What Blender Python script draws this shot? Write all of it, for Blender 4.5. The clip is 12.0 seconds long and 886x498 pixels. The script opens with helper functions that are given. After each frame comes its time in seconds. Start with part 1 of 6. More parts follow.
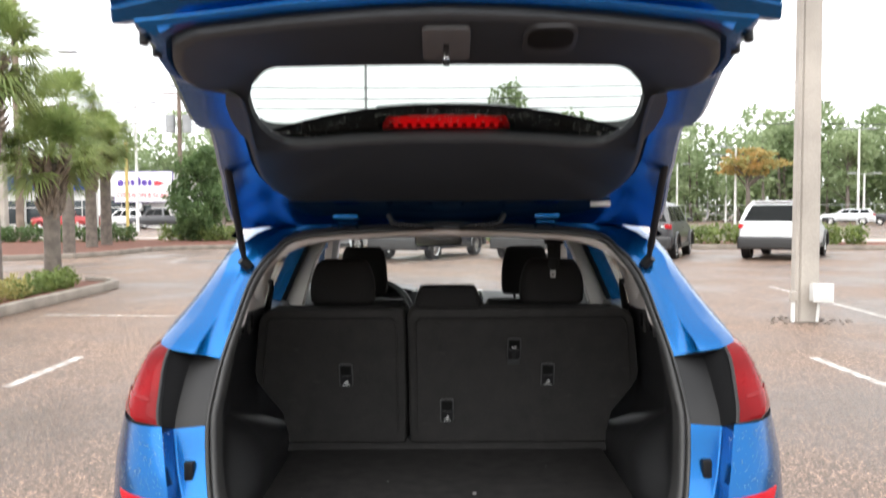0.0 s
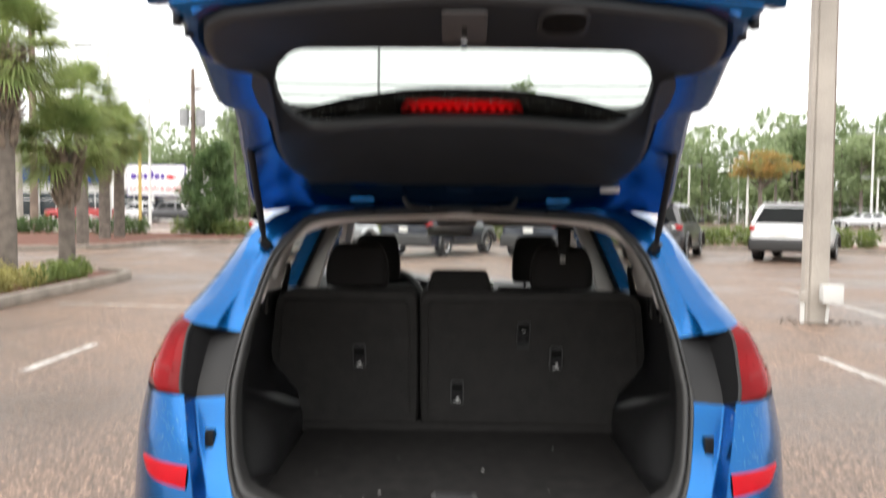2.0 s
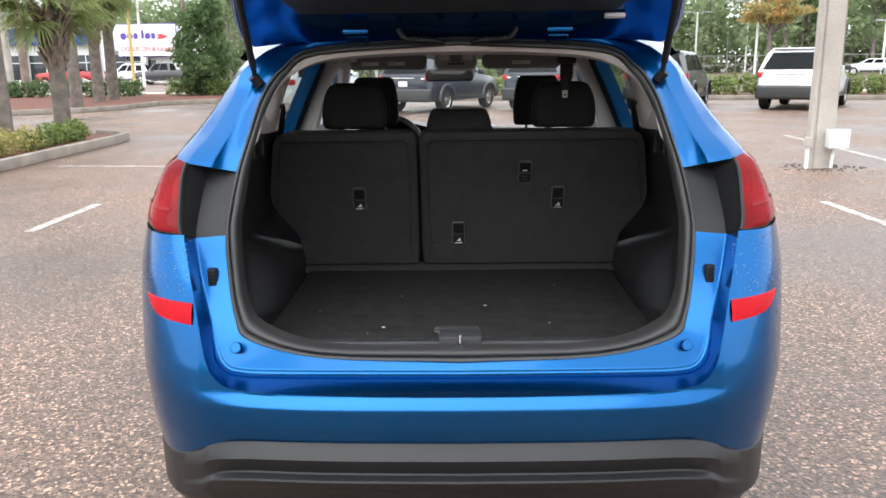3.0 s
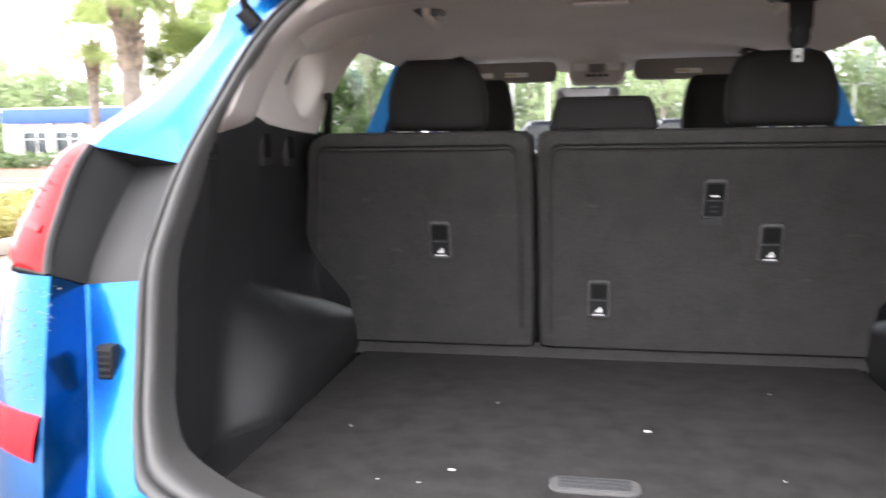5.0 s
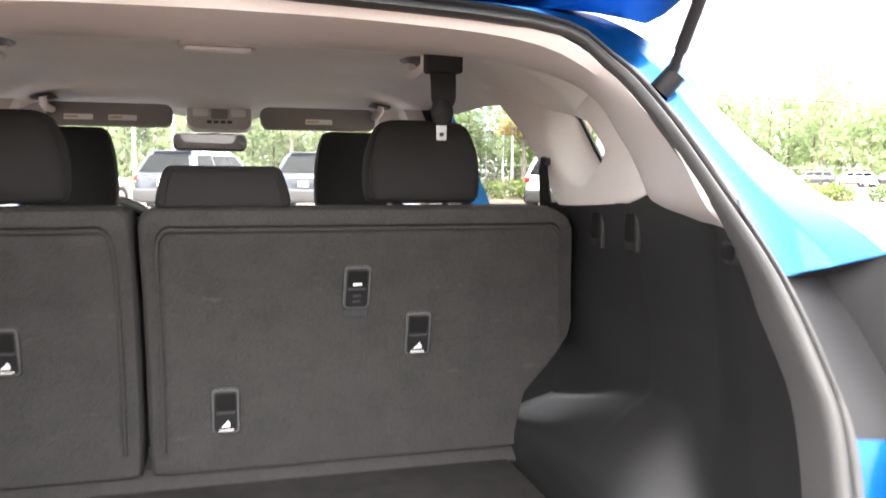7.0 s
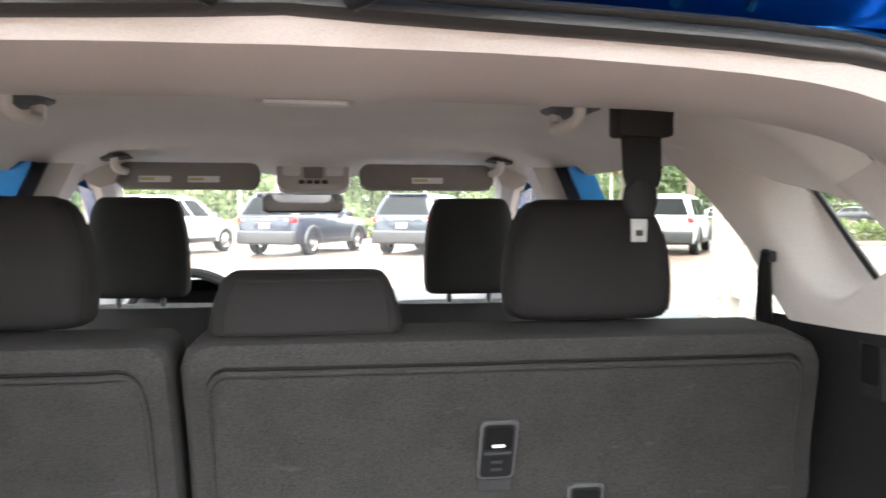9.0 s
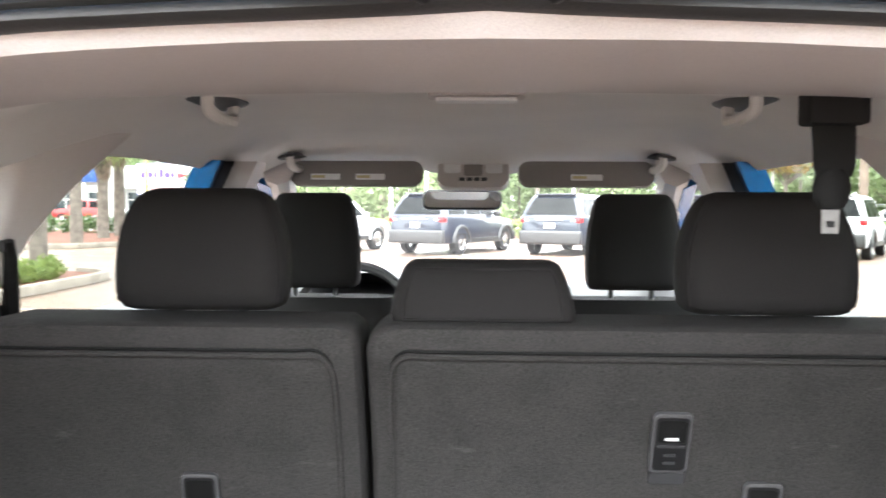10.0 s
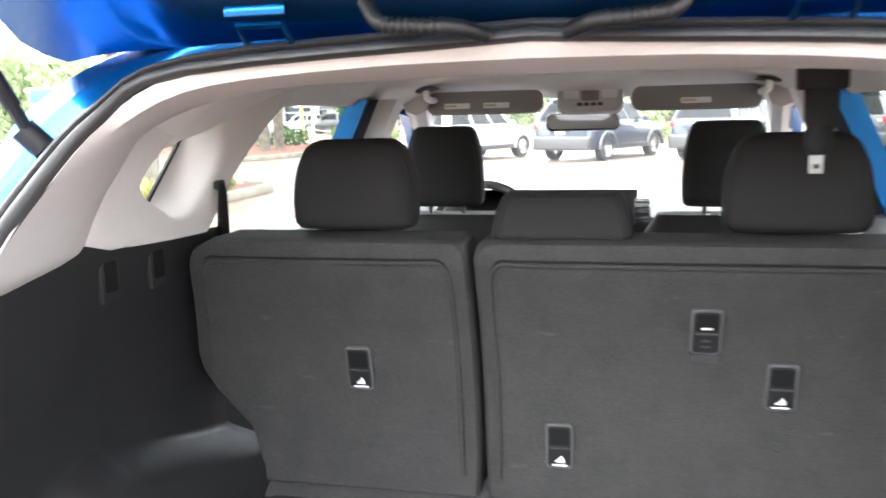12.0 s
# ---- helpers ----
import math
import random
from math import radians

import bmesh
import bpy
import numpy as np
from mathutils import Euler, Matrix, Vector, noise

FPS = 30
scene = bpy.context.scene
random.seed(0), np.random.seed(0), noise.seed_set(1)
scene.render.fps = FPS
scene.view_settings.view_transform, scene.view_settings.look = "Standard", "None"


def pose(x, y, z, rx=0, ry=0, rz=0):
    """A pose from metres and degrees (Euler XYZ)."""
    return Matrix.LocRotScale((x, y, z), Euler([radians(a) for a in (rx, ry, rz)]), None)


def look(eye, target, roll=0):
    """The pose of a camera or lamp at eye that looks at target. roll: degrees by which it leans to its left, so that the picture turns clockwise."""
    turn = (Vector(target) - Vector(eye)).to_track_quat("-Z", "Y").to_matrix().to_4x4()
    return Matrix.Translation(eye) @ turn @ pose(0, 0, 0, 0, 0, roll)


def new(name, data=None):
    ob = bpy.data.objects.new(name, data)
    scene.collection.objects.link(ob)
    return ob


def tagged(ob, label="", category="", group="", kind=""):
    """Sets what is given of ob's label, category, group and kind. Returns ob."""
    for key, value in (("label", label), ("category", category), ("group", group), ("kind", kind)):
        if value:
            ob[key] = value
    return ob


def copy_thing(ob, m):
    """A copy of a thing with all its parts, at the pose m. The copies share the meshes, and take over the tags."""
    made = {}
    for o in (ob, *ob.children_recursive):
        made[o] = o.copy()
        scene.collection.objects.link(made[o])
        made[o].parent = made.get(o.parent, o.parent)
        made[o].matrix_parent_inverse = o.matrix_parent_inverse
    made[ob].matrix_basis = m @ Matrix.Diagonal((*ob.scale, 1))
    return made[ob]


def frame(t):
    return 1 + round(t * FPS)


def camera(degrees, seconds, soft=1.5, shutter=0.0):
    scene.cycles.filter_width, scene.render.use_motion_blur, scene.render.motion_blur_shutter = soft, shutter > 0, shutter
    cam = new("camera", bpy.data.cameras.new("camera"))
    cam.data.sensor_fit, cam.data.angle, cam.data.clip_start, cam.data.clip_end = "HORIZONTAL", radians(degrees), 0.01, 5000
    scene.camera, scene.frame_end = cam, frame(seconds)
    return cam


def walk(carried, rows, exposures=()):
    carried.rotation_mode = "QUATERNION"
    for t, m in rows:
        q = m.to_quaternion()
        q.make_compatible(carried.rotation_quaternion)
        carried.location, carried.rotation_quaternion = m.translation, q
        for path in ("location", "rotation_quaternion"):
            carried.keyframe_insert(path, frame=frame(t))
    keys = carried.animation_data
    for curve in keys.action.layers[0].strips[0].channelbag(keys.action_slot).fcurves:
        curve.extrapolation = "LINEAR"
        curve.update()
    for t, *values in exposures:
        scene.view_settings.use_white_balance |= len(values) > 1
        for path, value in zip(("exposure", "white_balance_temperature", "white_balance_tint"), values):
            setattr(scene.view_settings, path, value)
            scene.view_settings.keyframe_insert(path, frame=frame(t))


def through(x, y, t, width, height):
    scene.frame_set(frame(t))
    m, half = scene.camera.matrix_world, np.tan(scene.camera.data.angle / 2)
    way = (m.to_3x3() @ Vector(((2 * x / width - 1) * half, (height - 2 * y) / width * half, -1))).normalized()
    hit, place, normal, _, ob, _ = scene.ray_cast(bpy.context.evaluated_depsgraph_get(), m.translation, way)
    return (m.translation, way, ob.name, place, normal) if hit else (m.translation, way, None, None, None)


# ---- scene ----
FOV = 58.0
cam = camera(FOV, 12.0, soft=1.6, shutter=0.5)
PATH = [
    (0, (-0.004, -1.642, 1.562), (-0.009, 0.356, 1.465), -0.3),
    (0.5, (0.0, -1.743, 1.607), (-0.016, 0.255, 1.69), -0.4),
    (1, (-0.001, -1.745, 1.606), (-0.038, 0.246, 1.796), -0.1),
    (1.5, (-0.001, -1.745, 1.605), (-0.044, 0.248, 1.77), 0.5),
    (2, (-0.013, -1.714, 1.52), (-0.043, 0.283, 1.419), 0.6),
    (2.5, (-0.014, -1.716, 1.454), (-0.041, 0.247, 1.071), -0.3),
    (3, (-0.005, -1.684, 1.455), (-0.041, 0.264, 1.004), -0.7),
    (3.2, (-0.001, -1.564, 1.434), (-0.054, 0.386, 0.993), -0.7),
    (4.8, (-0.019, -0.651, 1.216), (-0.457, 1.284, 0.964), -0.2),
    (5, (-0.016, -0.652, 1.214), (-0.382, 1.296, 0.948), -0.7),
    (5.5, (-0.028, -0.641, 1.201), (-0.03, 1.339, 0.917), -0.2),
    (6, (-0.053, -0.62, 1.198), (0.317, 1.324, 0.913), 0.1),
    (6.5, (-0.068, -0.546, 1.256), (0.447, 1.366, 0.968), 0.2),
    (6.7, (-0.038, -0.477, 1.277), (0.488, 1.436, 1.024), 0.5),
    (8.3, (0.05, 0.122, 1.353), (0.561, 2.053, 1.257), 0.9),
    (8.5, (0.041, 0.128, 1.362), (0.513, 2.069, 1.265), 0.5),
    (9, (0.024, 0.12, 1.381), (0.319, 2.095, 1.278), 0.1),
    (9.5, (0.008, 0.109, 1.372), (0.115, 2.104, 1.268), 0.7),
    (10, (-0.011, 0.097, 1.37), (-0.08, 2.093, 1.267), 0.3),
    (10.5, (-0.039, 0.076, 1.373), (-0.29, 2.057, 1.267), -0.4),
    (11, (-0.075, 0.044, 1.373), (-0.522, 1.989, 1.242), -1.4),
    (11.5, (0.004, -0.068, 1.376), (-0.511, 1.851, 1.147), -1.8),
    (12, (0.096, -0.21, 1.432), (-0.336, 1.714, 1.101), -1.4),
]
EXPO = [(0, 1.28, 6300, 10), (0.3, 1.0, 6328, 10), (0.5, 0.8, 6346, 10), (0.8, 0.10, 6375, 10), (1.6, 0.0, 6450, 10), (2.0, 1.08, 6500, 10), (2.5, 1.27, 6150, 10), (3.2, 1.26, 6050, 10), (4.8, 2.75, 6216, 15), (5.0, 2.85, 6250, 14), (5.5, 3.45, 6333, 14), (6.0, 3.75, 6416, 14), (6.5, 3.6, 6500, 14), (8.3, 3.45, 6290, 10), (9.5, 3.5, 6150, 10), (10.5, 3.55, 6090, 10), (11.5, 3.6, 6030, 10), (12, 3.7, 6000, 10)]
walk(cam, [(t, look(eye, target, roll)) for t, eye, target, roll in PATH], EXPO)

# ---- light: a bright overcast sky ----
world = bpy.data.worlds.new("overcast")
scene.world = world
world.use_nodes = True
wt = world.node_tree
bg = wt.nodes["Background"]
sky = wt.nodes.new("ShaderNodeTexSky")
sky.sky_type = "NISHITA"
sky.sun_disc = False
sky.sun_elevation, sky.sun_rotation = radians(52), radians(200)
sky.air_density, sky.dust_density, sky.ozone_density = 1.0, 4.0, 1.0
mixw = wt.nodes.new("ShaderNodeMixRGB")
mixw.inputs[0].default_value = 0.88
mixw.inputs[2].default_value = (10.5, 10.4, 10.2, 1)
wt.links.new(sky.outputs[0], mixw.inputs[1])
wt.links.new(mixw.outputs[0], bg.inputs[0])
bg.inputs[1].default_value = 0.11
sun = new("sun", bpy.data.lights.new("sun", "SUN"))
sun.data.energy, sun.data.angle, sun.data.color = 1.0, radians(70), (1.0, 0.96, 0.9)
sun.matrix_world = look((-8, -20, 28), (0, 0, 0))

# ---- materials ----
def mat(name, col, rough=0.5, metal=0.0, var=0.12, scale=30.0, bump=0.0, bscale=200.0, coat=0.0, spec=0.5, col2=None, fine=0.06):
    """A surface with variation at two scales and fine relief."""
    m = bpy.data.materials.new(name)
    m.use_nodes = True
    nt = m.node_tree
    p = nt.nodes["Principled BSDF"]
    tc = nt.nodes.new("ShaderNodeTexCoord")
    n1 = nt.nodes.new("ShaderNodeTexNoise")
    n1.inputs["Scale"].default_value, n1.inputs["Detail"].default_value = scale * 0.12, 5
    n2 = nt.nodes.new("ShaderNodeTexNoise")
    n2.inputs["Scale"].default_value, n2.inputs["Detail"].default_value = bscale, 3
    r1 = nt.nodes.new("ShaderNodeValToRGB")
    a = Vector(col)
    b = Vector(col2) if col2 else a * (1 - var * 2)
    r1.color_ramp.elements[0].position, r1.color_ramp.elements[1].position = 0.32, 0.7
    r1.color_ramp.elements[0].color, r1.color_ramp.elements[1].color = (*b, 1), (*a, 1)
    mx = nt.nodes.new("ShaderNodeMixRGB")
    mx.blend_type = "OVERLAY"
    mx.inputs[0].default_value = fine * 4
    for n in (n1, n2):
        nt.links.new(tc.outputs["Object"], n.inputs["Vector"])
    nt.links.new(n1.outputs["Fac"], r1.inputs[0])
    nt.links.new(r1.outputs[0], mx.inputs[1])
    nt.links.new(n2.outputs["Fac"], mx.inputs[2])
    nt.links.new(mx.outputs[0], p.inputs["Base Color"])
    p.inputs["Roughness"].default_value, p.inputs["Metallic"].default_value = rough, metal
    p.inputs["Specular IOR Level"].default_value = spec
    p.inputs["Coat Weight"].default_value, p.inputs["Coat Roughness"].default_value = coat, 0.04
    if bump:
        bp = nt.nodes.new("ShaderNodeBump")
        bp.inputs["Strength"].default_value, bp.inputs["Distance"].default_value = bump, 0.002
        nt.links.new(n2.outputs["Fac"], bp.inputs["Height"])
        nt.links.new(bp.outputs[0], p.inputs["Normal"])
    return m


def scuffed(m, pale, stretch, lo=.60, hi=.74, amount=.5):
    """Faint pale scuffs and brushed streaks over a cloth."""
    nt = m.node_tree
    p = nt.nodes["Principled BSDF"]
    src = p.inputs["Base Color"].links[0].from_socket
    tc = nt.nodes.new("ShaderNodeTexCoord")
    mp = nt.nodes.new("ShaderNodeMapping")
    mp.inputs["Scale"].default_value = stretch
    n = nt.nodes.new("ShaderNodeTexNoise")
    n.inputs["Scale"].default_value, n.inputs["Detail"].default_value, n.inputs["Roughness"].default_value = 5.0, 9, .68
    r = nt.nodes.new("ShaderNodeMapRange")
    r.inputs["From Min"].default_value, r.inputs["From Max"].default_value, r.inputs["To Max"].default_value = lo, hi, amount
    mx = nt.nodes.new("ShaderNodeMixRGB")
    mx.inputs[2].default_value = (*pale, 1)
    nt.links.new(tc.outputs["Object"], mp.inputs[0])
    nt.links.new(mp.outputs[0], n.inputs["Vector"])
    nt.links.new(n.outputs["Fac"], r.inputs["Value"])
    nt.links.new(r.outputs[0], mx.inputs[0])
    nt.links.new(src, mx.inputs[1])
    nt.links.new(mx.outputs[0], p.inputs["Base Color"])
    return m


def leaf_mat(name, col, col2, scale=14.0, through=0.45):
    """Leaves: varied colour, and some light let through."""
    m = mat(name, col, .6, var=.25, scale=scale, col2=col2)
    nt = m.node_tree
    p = nt.nodes["Principled BSDF"]
    src = p.inputs["Base Color"].links[0].from_socket
    tl = nt.nodes.new("ShaderNodeBsdfTranslucent")
    ms = nt.nodes.new("ShaderNodeMixShader")
    ms.inputs[0].default_value = through
    nt.links.new(src, tl.inputs[0])
    nt.links.new(p.outputs[0], ms.inputs[1])
    nt.links.new(tl.outputs[0], ms.inputs[2])
    nt.links.new(ms.outputs[0], nt.nodes["Material Output"].inputs[0])
    return m


def glass_mat(name, tint=(1, 1, 1), rough=0.0, haze=0.0):
    """Clear glass; haze is the share of light that rain and dust on it scatter."""
    m = bpy.data.materials.new(name)
    m.use_nodes = True
    nt = m.node_tree
    nt.nodes.remove(nt.nodes["Principled BSDF"])
    tr = nt.nodes.new("ShaderNodeBsdfTransparent")
    tr.inputs[0].default_value = (*tint, 1)
    gl = nt.nodes.new("ShaderNodeBsdfGlossy")
    gl.inputs["Roughness"].default_value = rough
    lw = nt.nodes.new("ShaderNodeLayerWeight")
    lw.inputs[0].default_value = 0.5
    pw = nt.nodes.new("ShaderNodeMath")
    pw.operation = "POWER"
    pw.inputs[1].default_value = 4.0
    fr = nt.nodes.new("ShaderNodeMath")
    fr.operation = "MULTIPLY_ADD"
    fr.inputs[1].default_value, fr.inputs[2].default_value = 0.55, 0.03
    nt.links.new(lw.outputs["Facing"], pw.inputs[0])
    nt.links.new(pw.outputs[0], fr.inputs[0])
    mx = nt.nodes.new("ShaderNodeMixShader")
    nt.links.new(fr.outputs[0], mx.inputs[0])
    hz, wet = nt.nodes.new("ShaderNodeMixShader"), nt.nodes.new("ShaderNodeBsdfTranslucent")
    hz.inputs[0].default_value = haze
    wet.inputs[0].default_value = (.9, .9, .9, 1)
    nt.links.new(tr.outputs[0], hz.inputs[1])
    nt.links.new(wet.outputs[0], hz.inputs[2])
    nt.links.new(hz.outputs[0], mx.inputs[1])
    nt.links.new(gl.outputs[0], mx.inputs[2])
    nt.links.new(mx.outputs[0], nt.nodes["Material Output"].inputs[0])
    return m


PAINT = mat("blue_paint", (0.0025, 0.090, 0.278), 0.26, 0.94, 0.04, 20, coat=0.4, fine=0.03, bscale=900)
RUBBER = mat("rubber", (0.011, 0.011, 0.012), 0.6, bump=0.2, bscale=300, spec=.35)
PLASTIC = mat("black_plastic", (0.011, 0.011, 0.012), 0.43, spec=.8, bump=0.15, bscale=700)
GLOSSB = mat("satin_black", (0.010, 0.010, 0.011), 0.46, bump=0.1, bscale=400, spec=.35)
CARPET = scuffed(mat("carpet", (0.033, 0.0315, 0.031), 0.95, bump=0.4, bscale=620, scale=160, fine=0.12, spec=0.12, col2=(.021, .020, .020)), (.11, .105, .10), (2.0, 5.0, 2.0), .60, .84, .2)
SEATC = scuffed(mat("seat_back_felt", (0.037, 0.0352, 0.0348), 0.92, bump=0.42, bscale=560, scale=150, fine=0.28, spec=0.15, col2=(.030, .029, .0287)), (.14, .135, .13), (2.0, 2.0, 6.0), .63, .80, .45)
CLOTH = mat("seat_cloth", (0.0175, 0.0165, 0.0165), 0.8, bump=0.4, bscale=700, var=0.1, spec=0.18)
BELT = mat("belt_webbing", (0.005, 0.005, 0.005), 0.7, bump=.4, bscale=900, spec=.2)
DROP = mat("rain_bead", (.20, .215, .21), 0.12, var=.1, spec=.5)
LINP = mat("lining_plastic", (0.025, 0.029, 0.035), 0.5, bump=0.3, bscale=650, spec=.5)
SEAL = mat("seal_rubber", (0.034, 0.0335, 0.033), 0.5, bump=0.2, bscale=300)
VISOR = mat("visor_cloth", (0.24, 0.225, 0.215), 0.85, bump=0.3, bscale=500, var=0.05, spec=0.2)
HEADL = mat("headliner", (0.70, 0.68, 0.655), 0.95, bump=0.3, bscale=600, var=0.05, spec=0.15)
PTRIM = mat("pillar_trim", (0.51, 0.475, 0.455), 0.55, bump=0.2, bscale=700, var=0.04, spec=0.3)
CHROME = mat("bright_metal", (0.7, 0.7, 0.7), 0.25, 1.0, 0.03)
WHITEP = mat("white_print", (0.75, 0.75, 0.75), 0.5, var=0.04)
REDL = mat("red_lens", (0.24, 0.0012, 0.004), 0.05, var=0.25, scale=60, spec=0.14)
REFL = mat("reflector_red", (0.46, 0.004, 0.012), 0.3, var=0.1, scale=200, spec=0.12, bump=.3, bscale=900)
LOWB = mat("grained_grey_plastic", (0.040, 0.041, 0.044), 0.45, bump=0.25, bscale=700)
DARKRED = mat("dark_red_lens", (0.22, 0.002, 0.004), 0.14, var=0.1, spec=0.25)
LOWP = mat("bumper_plastic", (0.013, 0.0135, 0.0145), 0.40, bump=0.25, bscale=700, spec=.38)
GLASS = glass_mat("clear_glass", (0.98, 1.0, 0.98), haze=.009)
TINT = glass_mat("tinted_glass", (0.54, 0.575, 0.545))


# ---- mesh tools ----
def part(name, bm, material, parent=None, label="", smooth=True, recalc=True, crease=38):
    if recalc:
        bmesh.ops.recalc_face_normals(bm, faces=bm.faces)
    me = bpy.data.meshes.new(name)
    bm.to_mesh(me)
    bm.free()
    for m in (material if isinstance(material, (list, tuple)) else [material]):
        me.materials.append(m)
    if smooth:
        me.shade_smooth()
        me.set_sharp_from_angle(angle=radians(crease))
    ob = new(name, me)
    if parent:
        ob.parent = parent
        base = parent.matrix_basis if parent.parent is None else parent.parent.matrix_basis @ parent.matrix_parent_inverse @ parent.matrix_basis
        ob.matrix_parent_inverse = base.inverted()
    if label:
        tagged(ob, label)
    return ob


def thing(name, loc, label, category, group="", kind=""):
    ob = new(name)
    ob.empty_display_size = 0.2
    ob.location = loc
    return tagged(ob, label, category, group, kind)


def loft(rings, bm=None, closed=False, caps=False, flip=False):
    """A skin over rings of equally many points."""
    bm = bm or bmesh.new()
    vs = [[bm.verts.new(p) for p in r] for r in rings]
    n = len(vs[0])
    for a, b in zip(vs, vs[1:]):
        for i in range(n if closed else n - 1):
            j = (i + 1) % n
            f = (a[i], b[i], b[j], a[j])
            try:
                bm.faces.new(f[::-1] if flip else f)
            except ValueError:
                pass
    if caps:
        for r in (vs[0], vs[-1]):
            try:
                bm.faces.new(r)
            except ValueError:
                pass
    return bm


def spline(pts, n):
    """n points along a smooth curve through pts."""
    P = [Vector(p) for p in pts]
    P = [2 * P[0] - P[1]] + P + [2 * P[-1] - P[-2]]
    out = []
    m = len(P) - 3
    for k in range(n):
        t = k / (n - 1) * m
        i = min(int(t), m - 1)
        f = t - i
        a, b, c, d = P[i:i + 4]
        out.append(0.5 * ((2 * b) + (c - a) * f + (2 * a - 5 * b + 4 * c - d) * f * f + (3 * b - a - 3 * c + d) * f ** 3))
    return out


def box(size, loc=(0, 0, 0), bev=0.0, seg=2, bm=None, rot=None):
    own = bmesh.new()
    bmesh.ops.create_cube(own, size=1)
    bmesh.ops.scale(own, vec=size, verts=own.verts)
    if bev:
        bmesh.ops.bevel(own, geom=own.edges[:], offset=min(bev, 0.49 * min(size)), segments=seg, profile=0.6, affect="EDGES")
    if rot:
        bmesh.ops.transform(own, matrix=Euler([radians(a) for a in rot]).to_matrix().to_4x4(), verts=own.verts)
    bmesh.ops.translate(own, vec=loc, verts=own.verts)
    return join(bm, own)


def join(bm, own):
    if bm is None:
        return own
    table = [bm.verts.new(v.co) for v in own.verts]
    own.verts.index_update()
    for f in own.faces:
        try:
            bm.faces.new([table[v.index] for v in f.verts])
        except ValueError:
            pass
    own.free()
    return bm


def tube(pts, r, n=8, bm=None, closed=False):
    """A round rod along pts; r a number or one a point."""
    P = [Vector(p) for p in pts]
    rs = r if isinstance(r, (list, tuple)) else [r] * len(P)
    rings = []
    side = None
    for i, p in enumerate(P):
        d = (P[min(i + 1, len(P) - 1)] - P[max(i - 1, 0)]).normalized()
        if side is None:
            side = d.orthogonal().normalized()
        side = (side - d * side.dot(d)).normalized()
        up = d.cross(side)
        rings.append([p + float(rs[i]) * (math.cos(a) * side + math.sin(a) * up) for a in (math.tau * k / n for k in range(n))])
    return loft(rings, bm, closed=True, caps=True)


def slab(outline, z0, z1, bm=None, bev=0.0, frame3=None):
    """A plate with the outline (x, y) between two heights, placed by frame3."""
    own = bmesh.new()
    lo = [own.verts.new((x, y, z0)) for x, y in outline]
    f = own.faces.new(lo)
    e = bmesh.ops.extrude_face_region(own, geom=[f])
    bmesh.ops.translate(own, vec=(0, 0, z1 - z0), verts=[v for v in e["geom"] if isinstance(v, bmesh.types.BMVert)])
    bmesh.ops.recalc_face_normals(own, faces=own.faces)
    if bev:
        caps = [ed for ed in own.edges if abs(ed.verts[0].co.z - ed.verts[1].co.z) < 1e-6]
        bmesh.ops.bevel(own, geom=caps, offset=bev, segments=2, profile=0.6, affect="EDGES")
    if frame3:
        bmesh.ops.transform(own, matrix=frame3, verts=own.verts)
    return join(bm, own)


def rounded(w, h, r, n=5, cx=0.0, cy=0.0):
    """A rounded rectangle's outline."""
    out = []
    for sx, sy, a0 in ((1, 1, 0), (-1, 1, 90), (-1, -1, 180), (1, -1, 270)):
        for k in range(n + 1):
            a = radians(a0 + 90 * k / n)
            out.append((cx + sx * (w / 2 - r) + r * math.cos(a), cy + sy * (h / 2 - r) + r * math.sin(a)))
    return out


def rings_loop(poly, c, n):
    """The polygon sampled at n even angles about c."""
    out = []
    m = len(poly)
    for k in range(n):
        a = math.tau * k / n
        dx, dy = math.cos(a), math.sin(a)
        best = None
        for i in range(m):
            (x1, y1), (x2, y2) = poly[i], poly[(i + 1) % m]
            x1, y1, x2, y2 = x1 - c[0], y1 - c[1], x2 - c[0], y2 - c[1]
            ex, ey = x2 - x1, y2 - y1
            den = dx * ey - dy * ex
            if abs(den) < 1e-9:
                continue
            t = (x1 * ey - y1 * ex) / den
            s = (x1 * dy - y1 * dx) / den
            if t > 0 and -1e-6 <= s <= 1 + 1e-6:
                best = t if best is None else max(best, t)
        out.append((c[0] + dx * (best or 0.01), c[1] + dy * (best or 0.01)))
    return out


# ---- the blue car, standing with its tailgate open ----
car = thing("car", (0, 2.2, 0), "bright blue metallic hatchback crossover with its tailgate open, wet with rain", "car")

# rings round the tailgate opening, right half, from the bottom's middle to the roof's
SEAL_IN = [(0, .145, .787), (.334, .148, .792), (.481, .173, .832), (.528, .206, .878), (.550, .252, .95), (.559, .287, 1.053), (.555, .315, 1.11), (.548, .364, 1.199), (.537, .428, 1.28), (.52, .497, 1.365), (.475, .555, 1.44), (.39, .592, 1.489), (0, .608, 1.512)]
SEAL_OUT = [(0, .137, .754), (.333, .139, .766), (.511, .154, .805), (.552, .185, .849), (.58, .245, .95), (.589, .28, 1.04), (.586, .308, 1.092), (.575, .36, 1.19), (.56, .43, 1.29), (.54, .52, 1.394), (.49, .57, 1.46), (.392, .609, 1.513), (0, .627, 1.537)]
